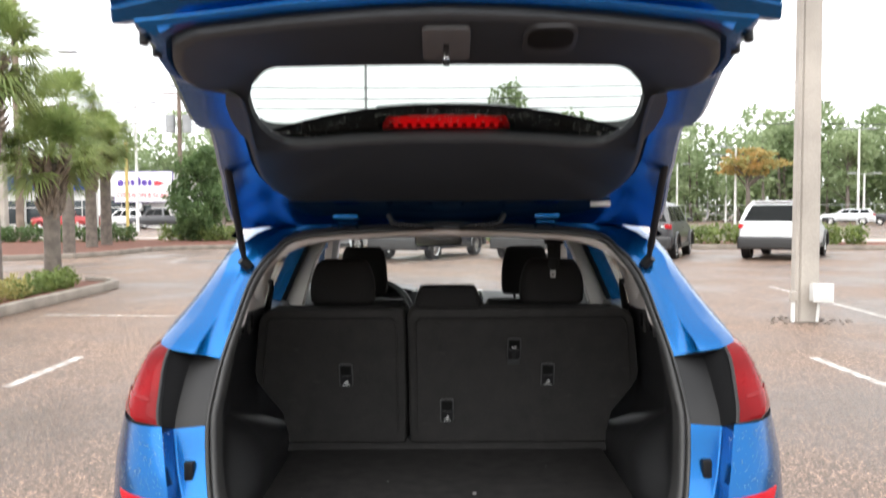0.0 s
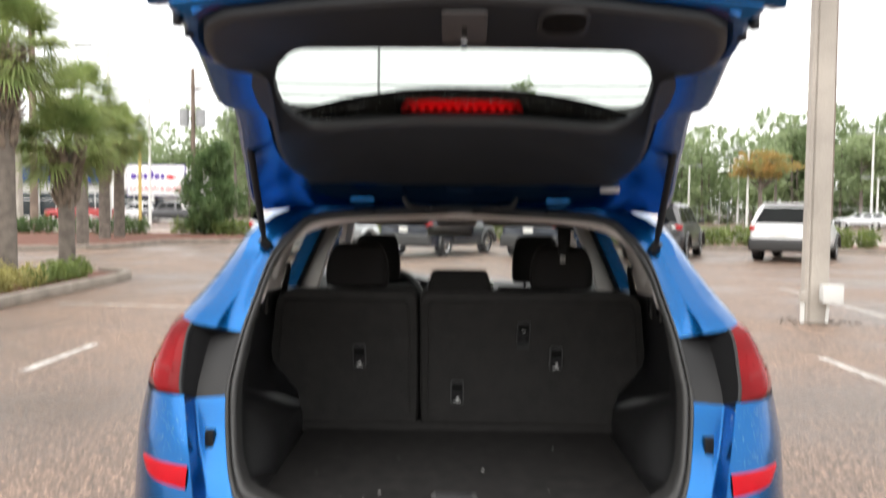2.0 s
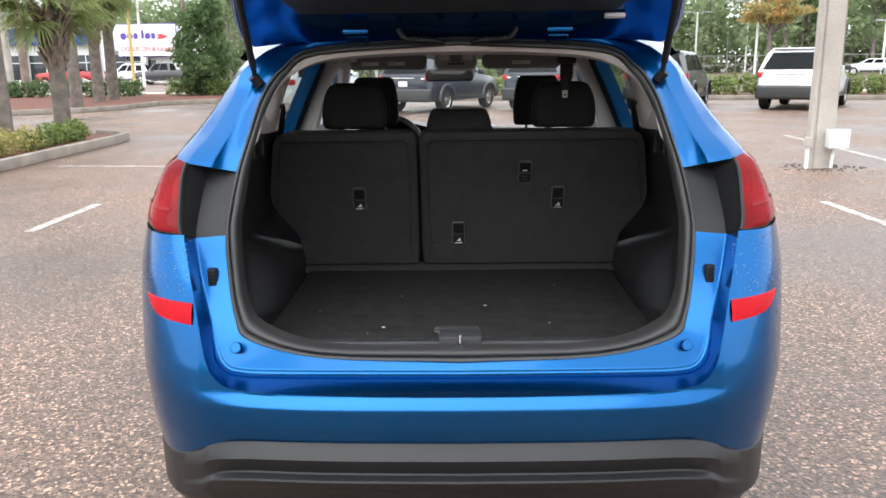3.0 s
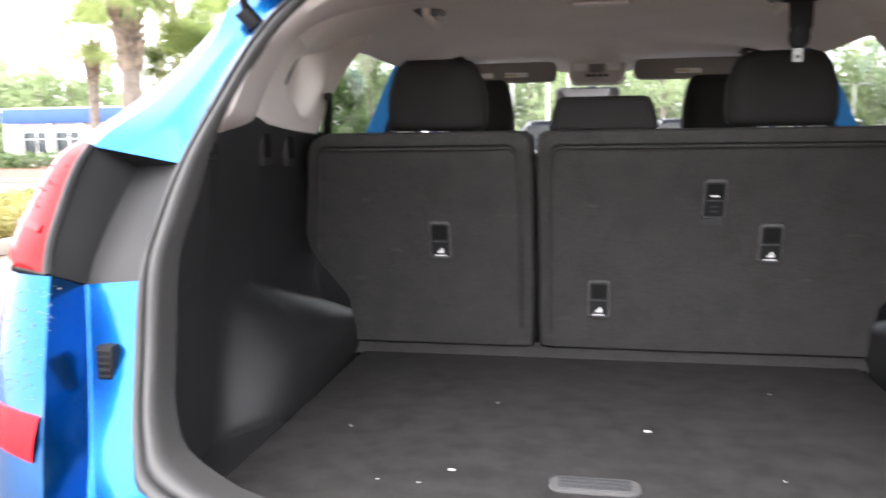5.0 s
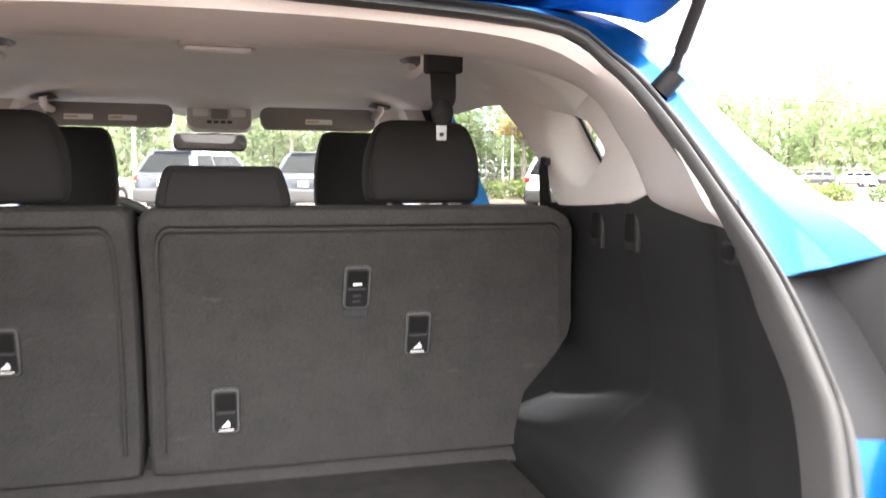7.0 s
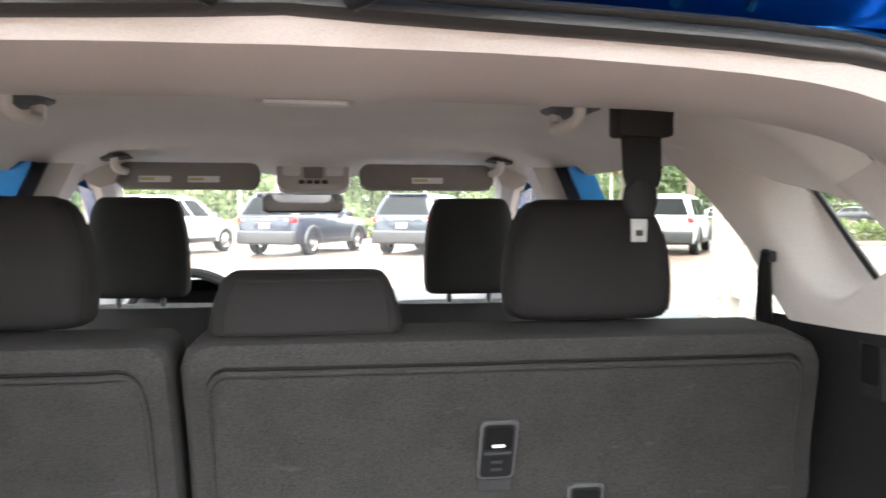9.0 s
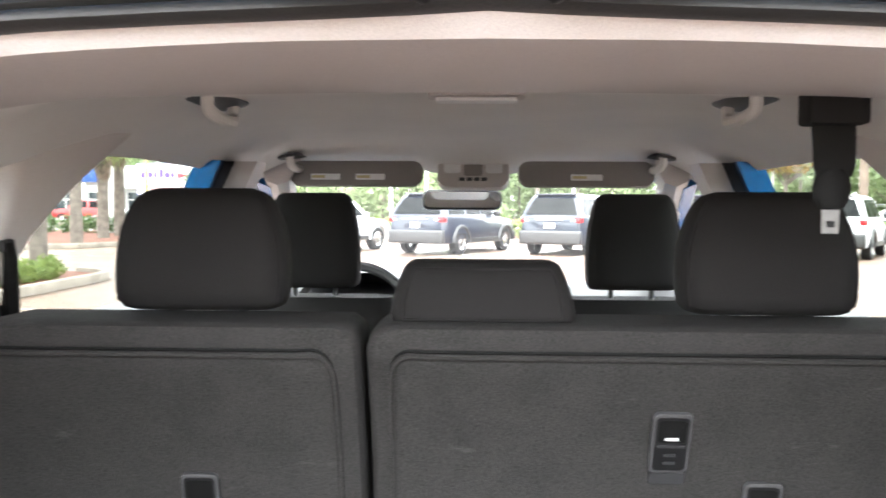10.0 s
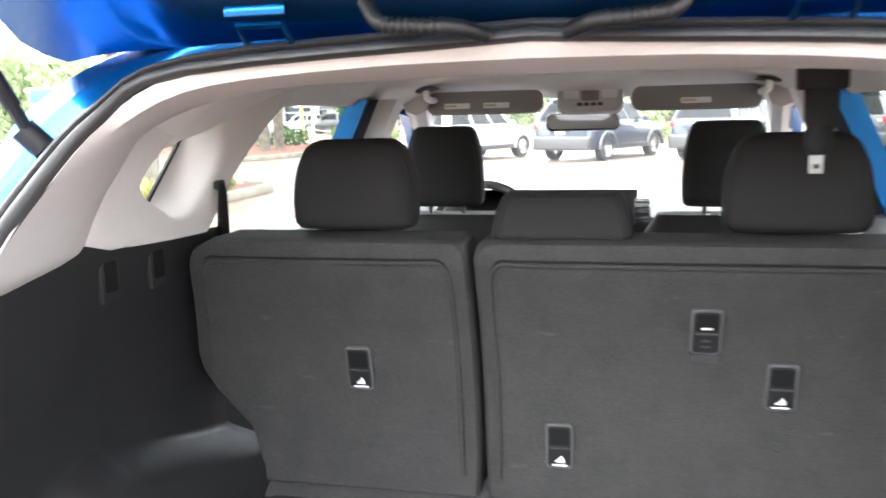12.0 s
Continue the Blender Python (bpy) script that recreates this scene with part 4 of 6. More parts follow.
part("sensor_cover", box((.15, .06, .03), (-.01, 2.70, 1.452), .01), GLOSSB, mir)

# the middle belt, hung from the roof
STEELP = mat("dull_steel", (.20, .20, .198), .35, .6, .05)
belt = part("belt_outlet", box((.058, .034, .040), (.342, .895, 1.472), .005), BELT, car, "black middle seat belt parked at the roof")
part("belt_strap", loft([[(.342 + s * w / 2, .893 - o, z - .018) for s in (-1, 1)] + [(.342 + s * w / 2, .896 - o, z - .018) for s in (1, -1)] for z, w, o in ((1.47, .042, 0), (1.45, .041, .003), (1.43, .040, .004), (1.420, .033, .004))], closed=True, caps=True), BELT, belt, "black woven belt strap")
part("belt_tongue", loft([[(.340 + q * w * math.cos(a), .890 + .008 * math.sin(a), z - .018) for a in (math.tau * j / 12 for j in range(12))] for z, w, q in ((1.427, .010, 1), (1.420, .017, 1), (1.408, .019, 1), (1.398, .017, 1), (1.390, .012, 1))], closed=True, caps=True), BELT, belt)
tg = slab([(-.0085, 0), (.0085, 0), (.008, -.023), (-.008, -.023)], -.001, .001, frame3=pose(.338, .887, 1.370, 90, 0, 0))
part("tongue_plate", tg, STEELP, belt, "bright steel belt tongue")
part("tongue_slot", box((.007, .004, .006), (.338, .886, 1.356), .001), RUBBER, belt)
for sx in (1, -1):
    anc = part("belt_guide", box((.012, .024, .016), (sx * .606, 1.10, 1.318), .004), GLOSSB, car, "black belt guide on the pillar")
    part("belt_strap", tube([(sx * .600, 1.095, 1.325), (sx * .603, 1.105, 1.30), (sx * .622, 1.135, 1.235), (sx * .65, 1.17, 1.10)], [.007, .009, .012, .012], 6), BELT, anc)

# ---- tailgate, swung up ----
GA = radians(19.5)
D, NN, H0 = Vector((0, -math.cos(GA), math.sin(GA))), Vector((0, -math.sin(GA), -math.cos(GA))), Vector((0, .65, 1.572))


def gate(x, u, h=0.0):
    return H0 + D * u + NN * h + Vector((x, 0, 0))


def sym(right):
    return right + [(-x, y) for x, y in right[::-1] if x > 1e-6]


OUTER = sym([(0, -.06), (.54, -.068), (.600, -.085), (.622, -.04), (.619, .04), (.604, .15), (.585, .27), (.564, .375), (.548, .47), (.546, .494), (.552, .503), (.568, .508), (.573, .53), (.570, .58), (.560, .67), (.550, .77), (.552, .84), (.560, .926), (.447, .945), (.278, .979), (.116, .999), (0, 1.006)])
TRIM = sym([(0, .115), (.425, .118), (.462, .17), (.474, .26), (.473, .335), (.456, .48), (.440, .60), (.430, .70), (.437, .728), (.495, .742), (.514, .77), (.514, .83), (.492, .90), (.445, .933), (.28, .966), (.12, .988), (0, .995)])
HOLE = sym([(0, .475), (.10, .474), (.22, .461), (.30, .446), (.352, .439), (.378, .452), (.400, .485), (.412, .535), (.413, .60), (.406, .665), (.385, .725), (.352, .775), (.335, .790), (.312, .797), (.15, .801), (0, .802)])
C0 = (0, .60)
K = 200
lo_, tr_, ho_ = (rings_loop(q, C0, K) for q in (OUTER, TRIM, HOLE))


def glp(loop, h, f=1.0, dip=0.0):
    return [gate(x * f, C0[1] + (u - C0[1]) * f, h + dip * (abs(x) / .65) ** 2 * min(1, max(0, (u - .55) / .2)) + (.040 + .012 * (abs(x) / .6) ** 2) * min(1, max(0, (.17 - u) / .2))) for x, u in loop]


tailgate = part("tailgate", loft([glp(ho_, -.06, 1.12), glp(lo_, -.066, .90), glp(lo_, -.060, .97), glp(lo_, -.048, 1.0), glp(lo_, -.034, 1.002), glp(lo_, -.018, .995), glp(lo_, -.008, .975), glp(tr_, .002, 1.045), glp(tr_, .002, 1.015), glp(tr_, -.010, .985)], closed=True), PAINT, car, "blue tailgate raised wide open", crease=24)
part("glass_frame", loft([glp(ho_, -.013, 1.03), glp(ho_, -.03, 1.10), glp(ho_, -.062, 1.125)], closed=True), GLOSSB, tailgate)
# the skin's lower edge, standing proud all along with a creased lip
def along_edge(pts, n=61):
    r = spline([(x, u, 0) for x, u in pts], n)
    return [(-p.x, p.y) for p in r[:0:-1]] + [(p.x, p.y) for p in r]


E_TOP = along_edge([(0, 1.080), (.112, 1.073), (.268, 1.050), (.377, 1.027), (.49, .999), (.586, .966)])
E_CRS = along_edge([(0, 1.044), (.114, 1.040), (.271, 1.026), (.437, .985), (.589, .938)])
E_BOT = along_edge([(0, 1.006), (.116, .999), (.278, .979), (.447, .945), (.592, .917)])
lip_rows = []
for a, b, c_ in zip(E_TOP, E_CRS, E_BOT):
    x, f = a[0], abs(a[0]) / .586
    lip_rows.append([gate(x, a[1] - .055, -.086), gate(x, a[1] - .004, -.064), gate(x, a[1], -.058), gate(a[0], a[1] - .004, -.0535), gate(b[0], b[1] - .001, -.0425), gate(b[0], b[1] + .0035, -.0365), gate(b[0], b[1] + .002, -.033), gate(b[0], b[1] - .004, -.031), gate(c_[0], c_[1] + .008, -.024), gate(c_[0], c_[1] - .002, -.020), gate(c_[0], c_[1] - .012, -.024), gate(c_[0] * .985, c_[1] - .03, -.034)])
lip = part("gate_lip", loft(lip_rows, caps=True), PAINT, tailgate, crease=16)
for x in (-.45, -.24, 0, .24, .45):
    e = min(zip(E_CRS, E_BOT), key=lambda q: abs(q[0][0] - x))
    p0, p1 = gate(x - .008, e[0][1] - .010, -.0315), gate(x + .008, e[0][1] - .010, -.0315)
    part("drain_slot", tube([p0, p0.lerp(p1, .5), p1], [.0016, .0028, .0016], 6), BELT, lip)
part("inner_lining", loft([glp(tr_, -.014, 1.0), glp(tr_, .012, .992), glp(tr_, .018, .972), glp(tr_, .018, .955), glp(ho_, .012, 1.12), glp(ho_, .008, 1.05), glp(ho_, .002, 1.008), glp(ho_, -.012, 1.0), glp(ho_, -.016, 1.01)], closed=True), LINP, tailgate, "black plastic tailgate lining")
bm = bmesh.new()
bm.faces.new([bm.verts.new(gate(x, u, -.014)) for x, u in ho_])
part("rear_window", bm, TINT, tailgate, "tinted rear window spotted with rain").visible_shadow = False
# spoiler over the window's top edge
def spoiler_edge(x):
    return .575 - .135 * (abs(x) / .42) ** 2.2


def spoiler_rows(xs_, u0, u1=None):
    out = []
    for x in xs_:
        e = spoiler_edge(x)
        if u1:
            out.append([gate(x, u0, -.031), gate(x, u1, -.031)])
        else:
            a = min(u0, e - .05)
            out.append([gate(x, a, -.031), gate(x, (a + e) / 2, -.031), gate(x, e, -.0315), gate(x, e - .012, -.036), gate(x, a, -.062)])
    return out


spm = loft(spoiler_rows(np.linspace(-.46, -.157, 13), .30))
loft(spoiler_rows(np.linspace(.157, .46, 13), .30), spm)
loft(spoiler_rows(np.linspace(-.157, .157, 9), .523), spm)
loft(spoiler_rows(np.linspace(-.157, .157, 9), .30, .443), spm)
for q in (-1, 1):
    loft([[gate(q * .118, .443, -.0415), gate(q * .118, .524, -.0415)], [gate(q * .165, .443, -.0415), gate(q * .165, .524, -.0415)]], spm)
part("spoiler", spm, GLOSSB, tailgate, "dark spoiler edge beaded with rain above the window")


def lamp_half(u):
    return .152 - (u - .444) * .30


bl = loft([[gate(k * lamp_half(u), u, h) for u, h in ((.444, -.0285), (.450, -.040), (.512, -.040), (.520, -.0285))] for k in np.linspace(-1, 1, 41)], closed=True, caps=True)
lamp3 = part("high_brake_lamp", bl, leaf_mat("bright_red_lens", (.95, .03, .05), (.85, .015, .03), 80, .72), tailgate, "red high-level brake lamp strip")
for k in range(13):
    x = -.126 + .021 * k
    part("lamp_cell", box((.011, .016, .002), (0, 0, 0), .0008), DARKRED, lamp3).matrix_basis = Matrix.Translation(gate(x, .478, -.0275)) @ pose(0, 0, 0, -19.5)
drops = bmesh.new()
rng = random.Random(9)
for k in range(330):
    x = rng.uniform(-.41, .41)
    e = spoiler_edge(x)
    u, r_ = e - abs(rng.gauss(.012, .03)) + .012, rng.uniform(.0008, .0019)
    c = gate(x, u, -.0135)
    tube([c, c + NN * r_ * .6, c + NN * r_ * .9], [r_, r_ * .8, r_ * .2], 5, drops)
tagged(part("rain_drops", drops, DROP, tailgate, "clear rain beads on the glass"), kind="stuff")


def gplate(outline, h0, h1, bev=.002):
    own = slab(outline, h0, h1, bev=bev)
    for v in own.verts:
        v.co = gate(v.co.x, v.co.y, v.co.z)
    return own


lp = part("latch_plate", gplate(rounded(.084, .106, .012, 4, 0, .908), .014, .024), mat("latch_grey", (.10, .10, .105), .5, bump=.2, bscale=500), tailgate, "grey plastic latch cover")
part("latch", gplate(rounded(.014, .03, .005, 4, 0, .870), .022, .036), CHROME, lp, "bright steel gate latch")
part("latch_slot", gplate(rounded(.010, .03, .004, 3, 0, .900), .0235, .026, 0), RUBBER, lp)
ph = part("pull_cup", gplate(rounded(.094, .096, .03, 6, .182, .917), .012, .022), LOWB, tailgate, "black pull-down hand cup")
# the cup isn't sunk; a black plate paints the shade of its hollow
part("cup_hollow", gplate(rounded(.080, .064, .024, 6, .182, .927), .0215, .024, .001), BELT, ph)
part("info_label", gplate(rounded(.055, .014, .002, 2, .424, .085), .020, .030, 0), WHITEP, tailgate, "small white label near the hinge")
for sx in (1, -1):
    up = gate(sx * .556, .30, -.032)
    st = part("gas_strut", tube([(sx * .565, .592, 1.42), Vector((sx * .565, .592, 1.42)).lerp(up, .5)], .0075, 8), RUBBER, car, "black gas strut")
    part("strut_body", tube([Vector((sx * .565, .592, 1.42)).lerp(up, .12), up], .0095, 10), RUBBER, st)
    part("ball_joint", tube([(sx * .555, .60, 1.405), (sx * .572, .588, 1.428)], .015, 10), RUBBER, st)
    hg = box((.070, .012, .012), (sx * .282, .600, 1.545), .004)
    hinge = part("hinge", hg, PAINT, car, "blue painted tailgate hinge")
    part("hinge_arm", tube([(sx * .252, .622, 1.514), (sx * .253, .599, 1.530), (sx * .303, .599, 1.530), (sx * .304, .622, 1.514)], .0042, 6), PAINT, hinge)
    wb = [(sx * .042, .632, 1.512), (sx * .07, .604, 1.519), (sx * .11, .596, 1.521), (sx * .145, .595, 1.526), (sx * .163, .604, 1.550)]
    boot = spline(wb, 40)
    part("wire_boot", tube(boot, [(.0075 + .0022 * (i % 2)) if 12 < i < 29 else .0085 for i in range(40)], 10), GLOSSB, tailgate, "ribbed black rubber cable boot")
    for gu, gx in ((.885, .545), (.845, .535)):
        part("gate_buffer", tube([gate(sx * gx, gu, -.04), gate(sx * gx, gu, .004)], [.012, .009], 10), RUBBER, tailgate)
    for gu, gx in ((.10, .47), (.19, .515)):
        part("plug", tube([gate(sx * gx, gu, -.02), gate(sx * gx, gu, .001)], .013, 10), RUBBER, tailgate)

# ---- the parking lot and its surroundings ----
def asphalt_mat():
    m = bpy.data.materials.new("asphalt")
    m.use_nodes = True
    nt = m.node_tree
    p = nt.nodes["Principled BSDF"]
    tc = nt.nodes.new("ShaderNodeTexCoord")
    big = nt.nodes.new("ShaderNodeTexNoise")
    big.inputs["Scale"].default_value, big.inputs["Detail"].default_value = 0.35, 6
    grit = nt.nodes.new("ShaderNodeTexVoronoi")
    grit.inputs["Scale"].default_value = 85
    fine = nt.nodes.new("ShaderNodeTexNoise")
    fine.inputs["Scale"].default_value, fine.inputs["Detail"].default_value = 40, 4
    r1 = nt.nodes.new("ShaderNodeValToRGB")
    r1.color_ramp.elements[0].position, r1.color_ramp.elements[1].position = .35, .65
    r1.color_ramp.elements[0].color, r1.color_ramp.elements[1].color = (.103, .068, .051, 1), (.205, .140, .104, 1)
    r2 = nt.nodes.new("ShaderNodeValToRGB")
    r2.color_ramp.elements[0].color, r2.color_ramp.elements[1].color = (.30, .29, .28, 1), (3.4, 3.3, 3.15, 1)
    r2.color_ramp.elements[0].position, r2.color_ramp.elements[1].position = .05, 1.0
    for at, v in ((.55, .75), (.86, 1.25)):
        r2.color_ramp.elements.new(at).color = (v, v * .985, v * .96, 1)
    sep = nt.nodes.new("ShaderNodeSeparateColor")
    mx = nt.nodes.new("ShaderNodeMixRGB")
    mx.blend_type, mx.inputs[0].default_value = "MULTIPLY", 1.0
    bp = nt.nodes.new("ShaderNodeBump")
    bp.inputs["Strength"].default_value, bp.inputs["Distance"].default_value = .7, .006
    rr = nt.nodes.new("ShaderNodeMapRange")
    rr.inputs["From Min"].default_value, rr.inputs["From Max"].default_value = .35, .7
    rr.inputs["To Min"].default_value, rr.inputs["To Max"].default_value = .30, .75
    for n in (big, grit, fine):
        nt.links.new(tc.outputs["Object"], n.inputs["Vector"])
    nt.links.new(big.outputs["Fac"], r1.inputs[0])
    nt.links.new(grit.outputs["Color"], sep.inputs[0])
    nt.links.new(sep.outputs[0], r2.inputs[0])
    nt.links.new(r1.outputs[0], mx.inputs[1])
    nt.links.new(r2.outputs[0], mx.inputs[2])
    nt.links.new(mx.outputs[0], p.inputs["Base Color"])
    nt.links.new(big.outputs["Fac"], rr.inputs["Value"])
    nt.links.new(rr.outputs[0], p.inputs["Roughness"])
    nt.links.new(grit.outputs["Distance"], bp.inputs["Height"])
    nt.links.new(bp.outputs[0], p.inputs["Normal"])
    return m


ASPH = asphalt_mat()
CONC = mat("concrete", (.43, .39, .345), .85, bump=.5, bscale=60, var=.12, scale=14)
KERB = mat("kerb_concrete", (.30, .262, .22), .85, bump=.5, bscale=60, var=.2, scale=20)
MULCH = mat("red_mulch", (.20, .075, .045), .95, bump=1.0, bscale=30, var=.3, scale=120, fine=.2)
LINE = mat("worn_line_paint", (.56, .54, .51), .7, scale=60, bscale=25, fine=.2, col2=(.22, .185, .16))
GREEN1 = leaf_mat("hedge_leaves", (0.24, 0.3, 0.09), (0.11, 0.16, 0.045), 20)
GREEN2 = leaf_mat("shrub_leaves", (0.16, 0.24, 0.09), (0.06, 0.11, 0.04), 20)
YELLOW = leaf_mat("yellowing_leaves", (0.42, 0.38, 0.14), (0.24, 0.23, 0.08), 20)
# distance haze over the far trees is mixed into this paler leaf colour
FOREST = leaf_mat("hazed_forest_leaves", (0.36, 0.43, 0.24), (0.20, 0.27, 0.13), 1.5, .55)
ORANGE = leaf_mat("orange_leaves", (0.52, 0.27, 0.09), (0.25, 0.30, 0.11), 6)
PALMG = leaf_mat("palm_leaves", (0.38, 0.44, 0.17), (0.17, 0.24, 0.08), 14)
BARK = mat("bark", (.20, .17, .145), .9, bump=.8, bscale=40, var=.25, scale=40)
BOOTS = mat("palm_boots", (.30, .24, .19), .9, bump=.6, bscale=60, var=.35, scale=60)
WOODP = mat("weathered_pole_wood", (.23, .175, .14), .9, bump=.5, bscale=50, var=.2, scale=20)
WHITEM = mat("white_metal", (.68, .68, .66), .5, var=.06, scale=8)
STEEL = mat("grey_steel", (.35, .36, .37), .5, .3, var=.08)
WIRE = mat("cable", (.05, .05, .055), .6)
WALLW = mat("white_render_wall", (.74, .74, .72), .8, var=.06, scale=4)
AWNB = mat("blue_fascia", (.02, .07, .30), .5, var=.08, scale=6)
DARKG = mat("dark_window", (.03, .04, .045), .08, var=.1, scale=5)

bm = bmesh.new()
bm.faces.new([bm.verts.new(p) for p in ((-900, -900, 0), (900, -900, 0), (900, 900, 0), (-900, 900, 0))])
tagged(part("ground", bm, ASPH), "damp grey-brown asphalt parking lot", "ground", kind="structure")


def line_mark(pts, w=.1, closed=False):
    rows = []
    for i, p in enumerate(pts):
        a, b = Vector((*pts[max(i - 1, 0)], 0)), Vector((*pts[min(i + 1, len(pts) - 1)], 0))
        d = (b - a).normalized()
        n = Vector((-d.y, d.x, 0)) * w / 2
        c = Vector((*p, .004))
        rows.append([c - n, c + n])
    return tagged(part("parking_line", loft(rows), LINE), "worn white parking bay line on asphalt", "line", "parking lines", "structure")


line_mark([(-3.93, 5.42), (-3.94, 6.9)])
line_mark([(-6.1, 10.42), (-2.6, 10.1)])
line_mark([(3.84, 6.65), (3.90, 2.5)])
line_mark([(3.45, 8.2), (3.2, 10.6), (1.5, 11.0)], .09)
line_mark([(6.5, 14.35), (6.3, 10.2), (5.95, 6.5)])
line_mark([(7.45, 22.6), (7.55, 21.7)])
line_mark([(-8.6, 24.9), (-8.4, 22.8)])
line_mark([(13.5, 26.0), (14.8, 22.5)])
line_mark([(-1.4, 21.6), (.4, 24.6)])
line_mark([(2.3, 21.4), (4.0, 24.4)])


def kerbed_island(name, outline, label):
    """Kerb stones round a bed of mulch."""
    isl = tagged(part(name, slab(outline, 0, .09), MULCH), label, "planting bed", kind="structure")
    n = len(outline)
    for i in range(n):
        a, b = Vector((*outline[i], 0)), Vector((*outline[(i + 1) % n], 0))
        d = b - a
        if d.length > 30:
            continue
        bmk = box((d.length + .02, .15, .17), (0, 0, .085), .03)
        bmesh.ops.transform(bmk, matrix=Matrix.Translation((a + b) / 2) @ Matrix.Rotation(math.atan2(d.y, d.x), 4, "Z"), verts=bmk.verts)
        part("kerb", bmk, KERB, isl)
    return isl


kerbed_island("planting_bed", [(-40, 3.5), (-6.5, 4.0), (-6.6, 6.0), (-6.65, 8.0), (-6.68, 10.0), (-6.72, 12.0), (-6.72, 14.0), (-6.78, 14.7), (-7.1, 15.2), (-7.7, 15.5), (-40, 19.5)], "mulched planting bed with a concrete kerb")
kerbed_island("planting_bed", [(-45, 21), (-30, 22), (-20, 23.3), (-14.2, 24.3), (-12.6, 25.3), (-11.9, 27), (-11.7, 30), (-9.5, 31.8), (-4, 31.6), (2, 31), (6, 30.2), (10.6, 29.5), (15.1, 28.3), (22, 26.8), (32, 24.5), (45, 21.5), (46, 27), (15, 34), (0, 37), (-12, 41), (-45, 43)], "long mulched bed along the street")
bm = slab([(-60, 44), (-12, 42), (0, 38), (16, 35), (60, 25), (60, 29), (16, 38.5), (0, 41), (-12, 45), (-60, 47)], 0, .06)
tagged(part("pavement", bm, CONC), "pale concrete pavement beyond the bed", "pavement", kind="structure")


# ---- plants ----
def leaf_cloud(name, blobs, per, size, material, seed, parent=None, flat=.0, label="", squash=1.0):
    """Small leaf blades strewn through blobs of (centre, radii)."""
    g = np.random.default_rng(seed)
    V, F = [], []
    for c, r in blobs:
        k = per
        d = g.normal(size=(k, 3))
        d /= np.linalg.norm(d, axis=1)[:, None]
        rad = (.55 + .5 * g.random(k))[:, None]
        p = np.array(c) + d * rad * np.array(r)
        a = g.normal(size=(k, 3))
        a /= np.linalg.norm(a, axis=1)[:, None]
        b = np.cross(a, g.normal(size=(k, 3)))
        b /= np.linalg.norm(b, axis=1)[:, None]
        s = (size * (.6 + .8 * g.random(k)))[:, None]
        n0 = len(V)
        quad = np.stack([p - a * s, p + b * s * .45, p + a * s, p - b * s * .45], 1).reshape(-1, 3)
        V.extend(map(tuple, quad))
        F.extend((n0 + 4 * i, n0 + 4 * i + 1, n0 + 4 * i + 2, n0 + 4 * i + 3) for i in range(k))
    me = bpy.data.meshes.new(name)
    me.from_pydata(V, [], F)
    me.materials.append(material)
    ob = new(name, me)
    if parent:
        ob.parent = parent
        ob.matrix_parent_inverse = parent.matrix_basis.inverted()
    if label:
        tagged(ob, label)
    return ob


def hedge(x0, y0, x1, y1, h, w, material, label, seed, leaf=.045, per=90):
    g = random.Random(seed)
    L = math.hypot(x1 - x0, y1 - y0)
    n = max(3, int(L / .28))
    blobs = []
    for i in range(n):
        f = (i + .5) / n
        hh = h * g.uniform(.8, 1.12)
        for row in range(2 if w > .7 else 1):
            blobs.append(((x0 + (x1 - x0) * f + g.uniform(-.1, .1), y0 + (y1 - y0) * f + g.uniform(-w, w) * .3, .09 + hh * .5), (.26, max(.22, w * .4), hh * .55)))
    ob = leaf_cloud("hedge", blobs, per, leaf, material, seed)
    return tagged(ob, label, "hedge", "clipped hedges", "stuff")


hedge(-7.3, 5.0, -7.35, 11.8, .42, .9, YELLOW, "low yellow-green hedge in the kerbed bed", 1, .04, 150)
hedge(-8.2, 5.0, -8.3, 12.5, .46, 1.0, YELLOW, "low yellow-green hedge in the kerbed bed", 2, .04, 120)
hedge(-7.35, 11.9, -7.5, 14.3, .36, .8, GREEN1, "low green hedge in the kerbed bed", 3, .04, 150)
hedge(-9.2, 8.0, -9.4, 14.5, .5, 1.0, GREEN1, "low green hedge in the kerbed bed", 4, .05, 90)
for i, (x0, y0, x1, y1, h, m_) in enumerate(((-34, 36, -20, 38, .9, GREEN2), (-19.5, 37.5, -15.5, 38.2, .85, GREEN2), (-14.2, 38.6, -10.2, 37.8, .8, GREEN1), (-9, 36, -2.5, 35.2, .8, GREEN1), (-1.5, 35, 5, 33.6, .8, GREEN1), (6, 33.0, 13.2, 31.2, .85, GREEN1), (15.2, 31, 17.0, 30.6, .8, GREEN1), (18.5, 30.2, 26, 28.4, .8, GREEN1), (27, 28, 38, 25.5, .8, GREEN2))):
    hedge(x0, y0, x1, y1, h, 1.0, m_, "trimmed roadside hedge on mulch", 20 + i, .09, 70)


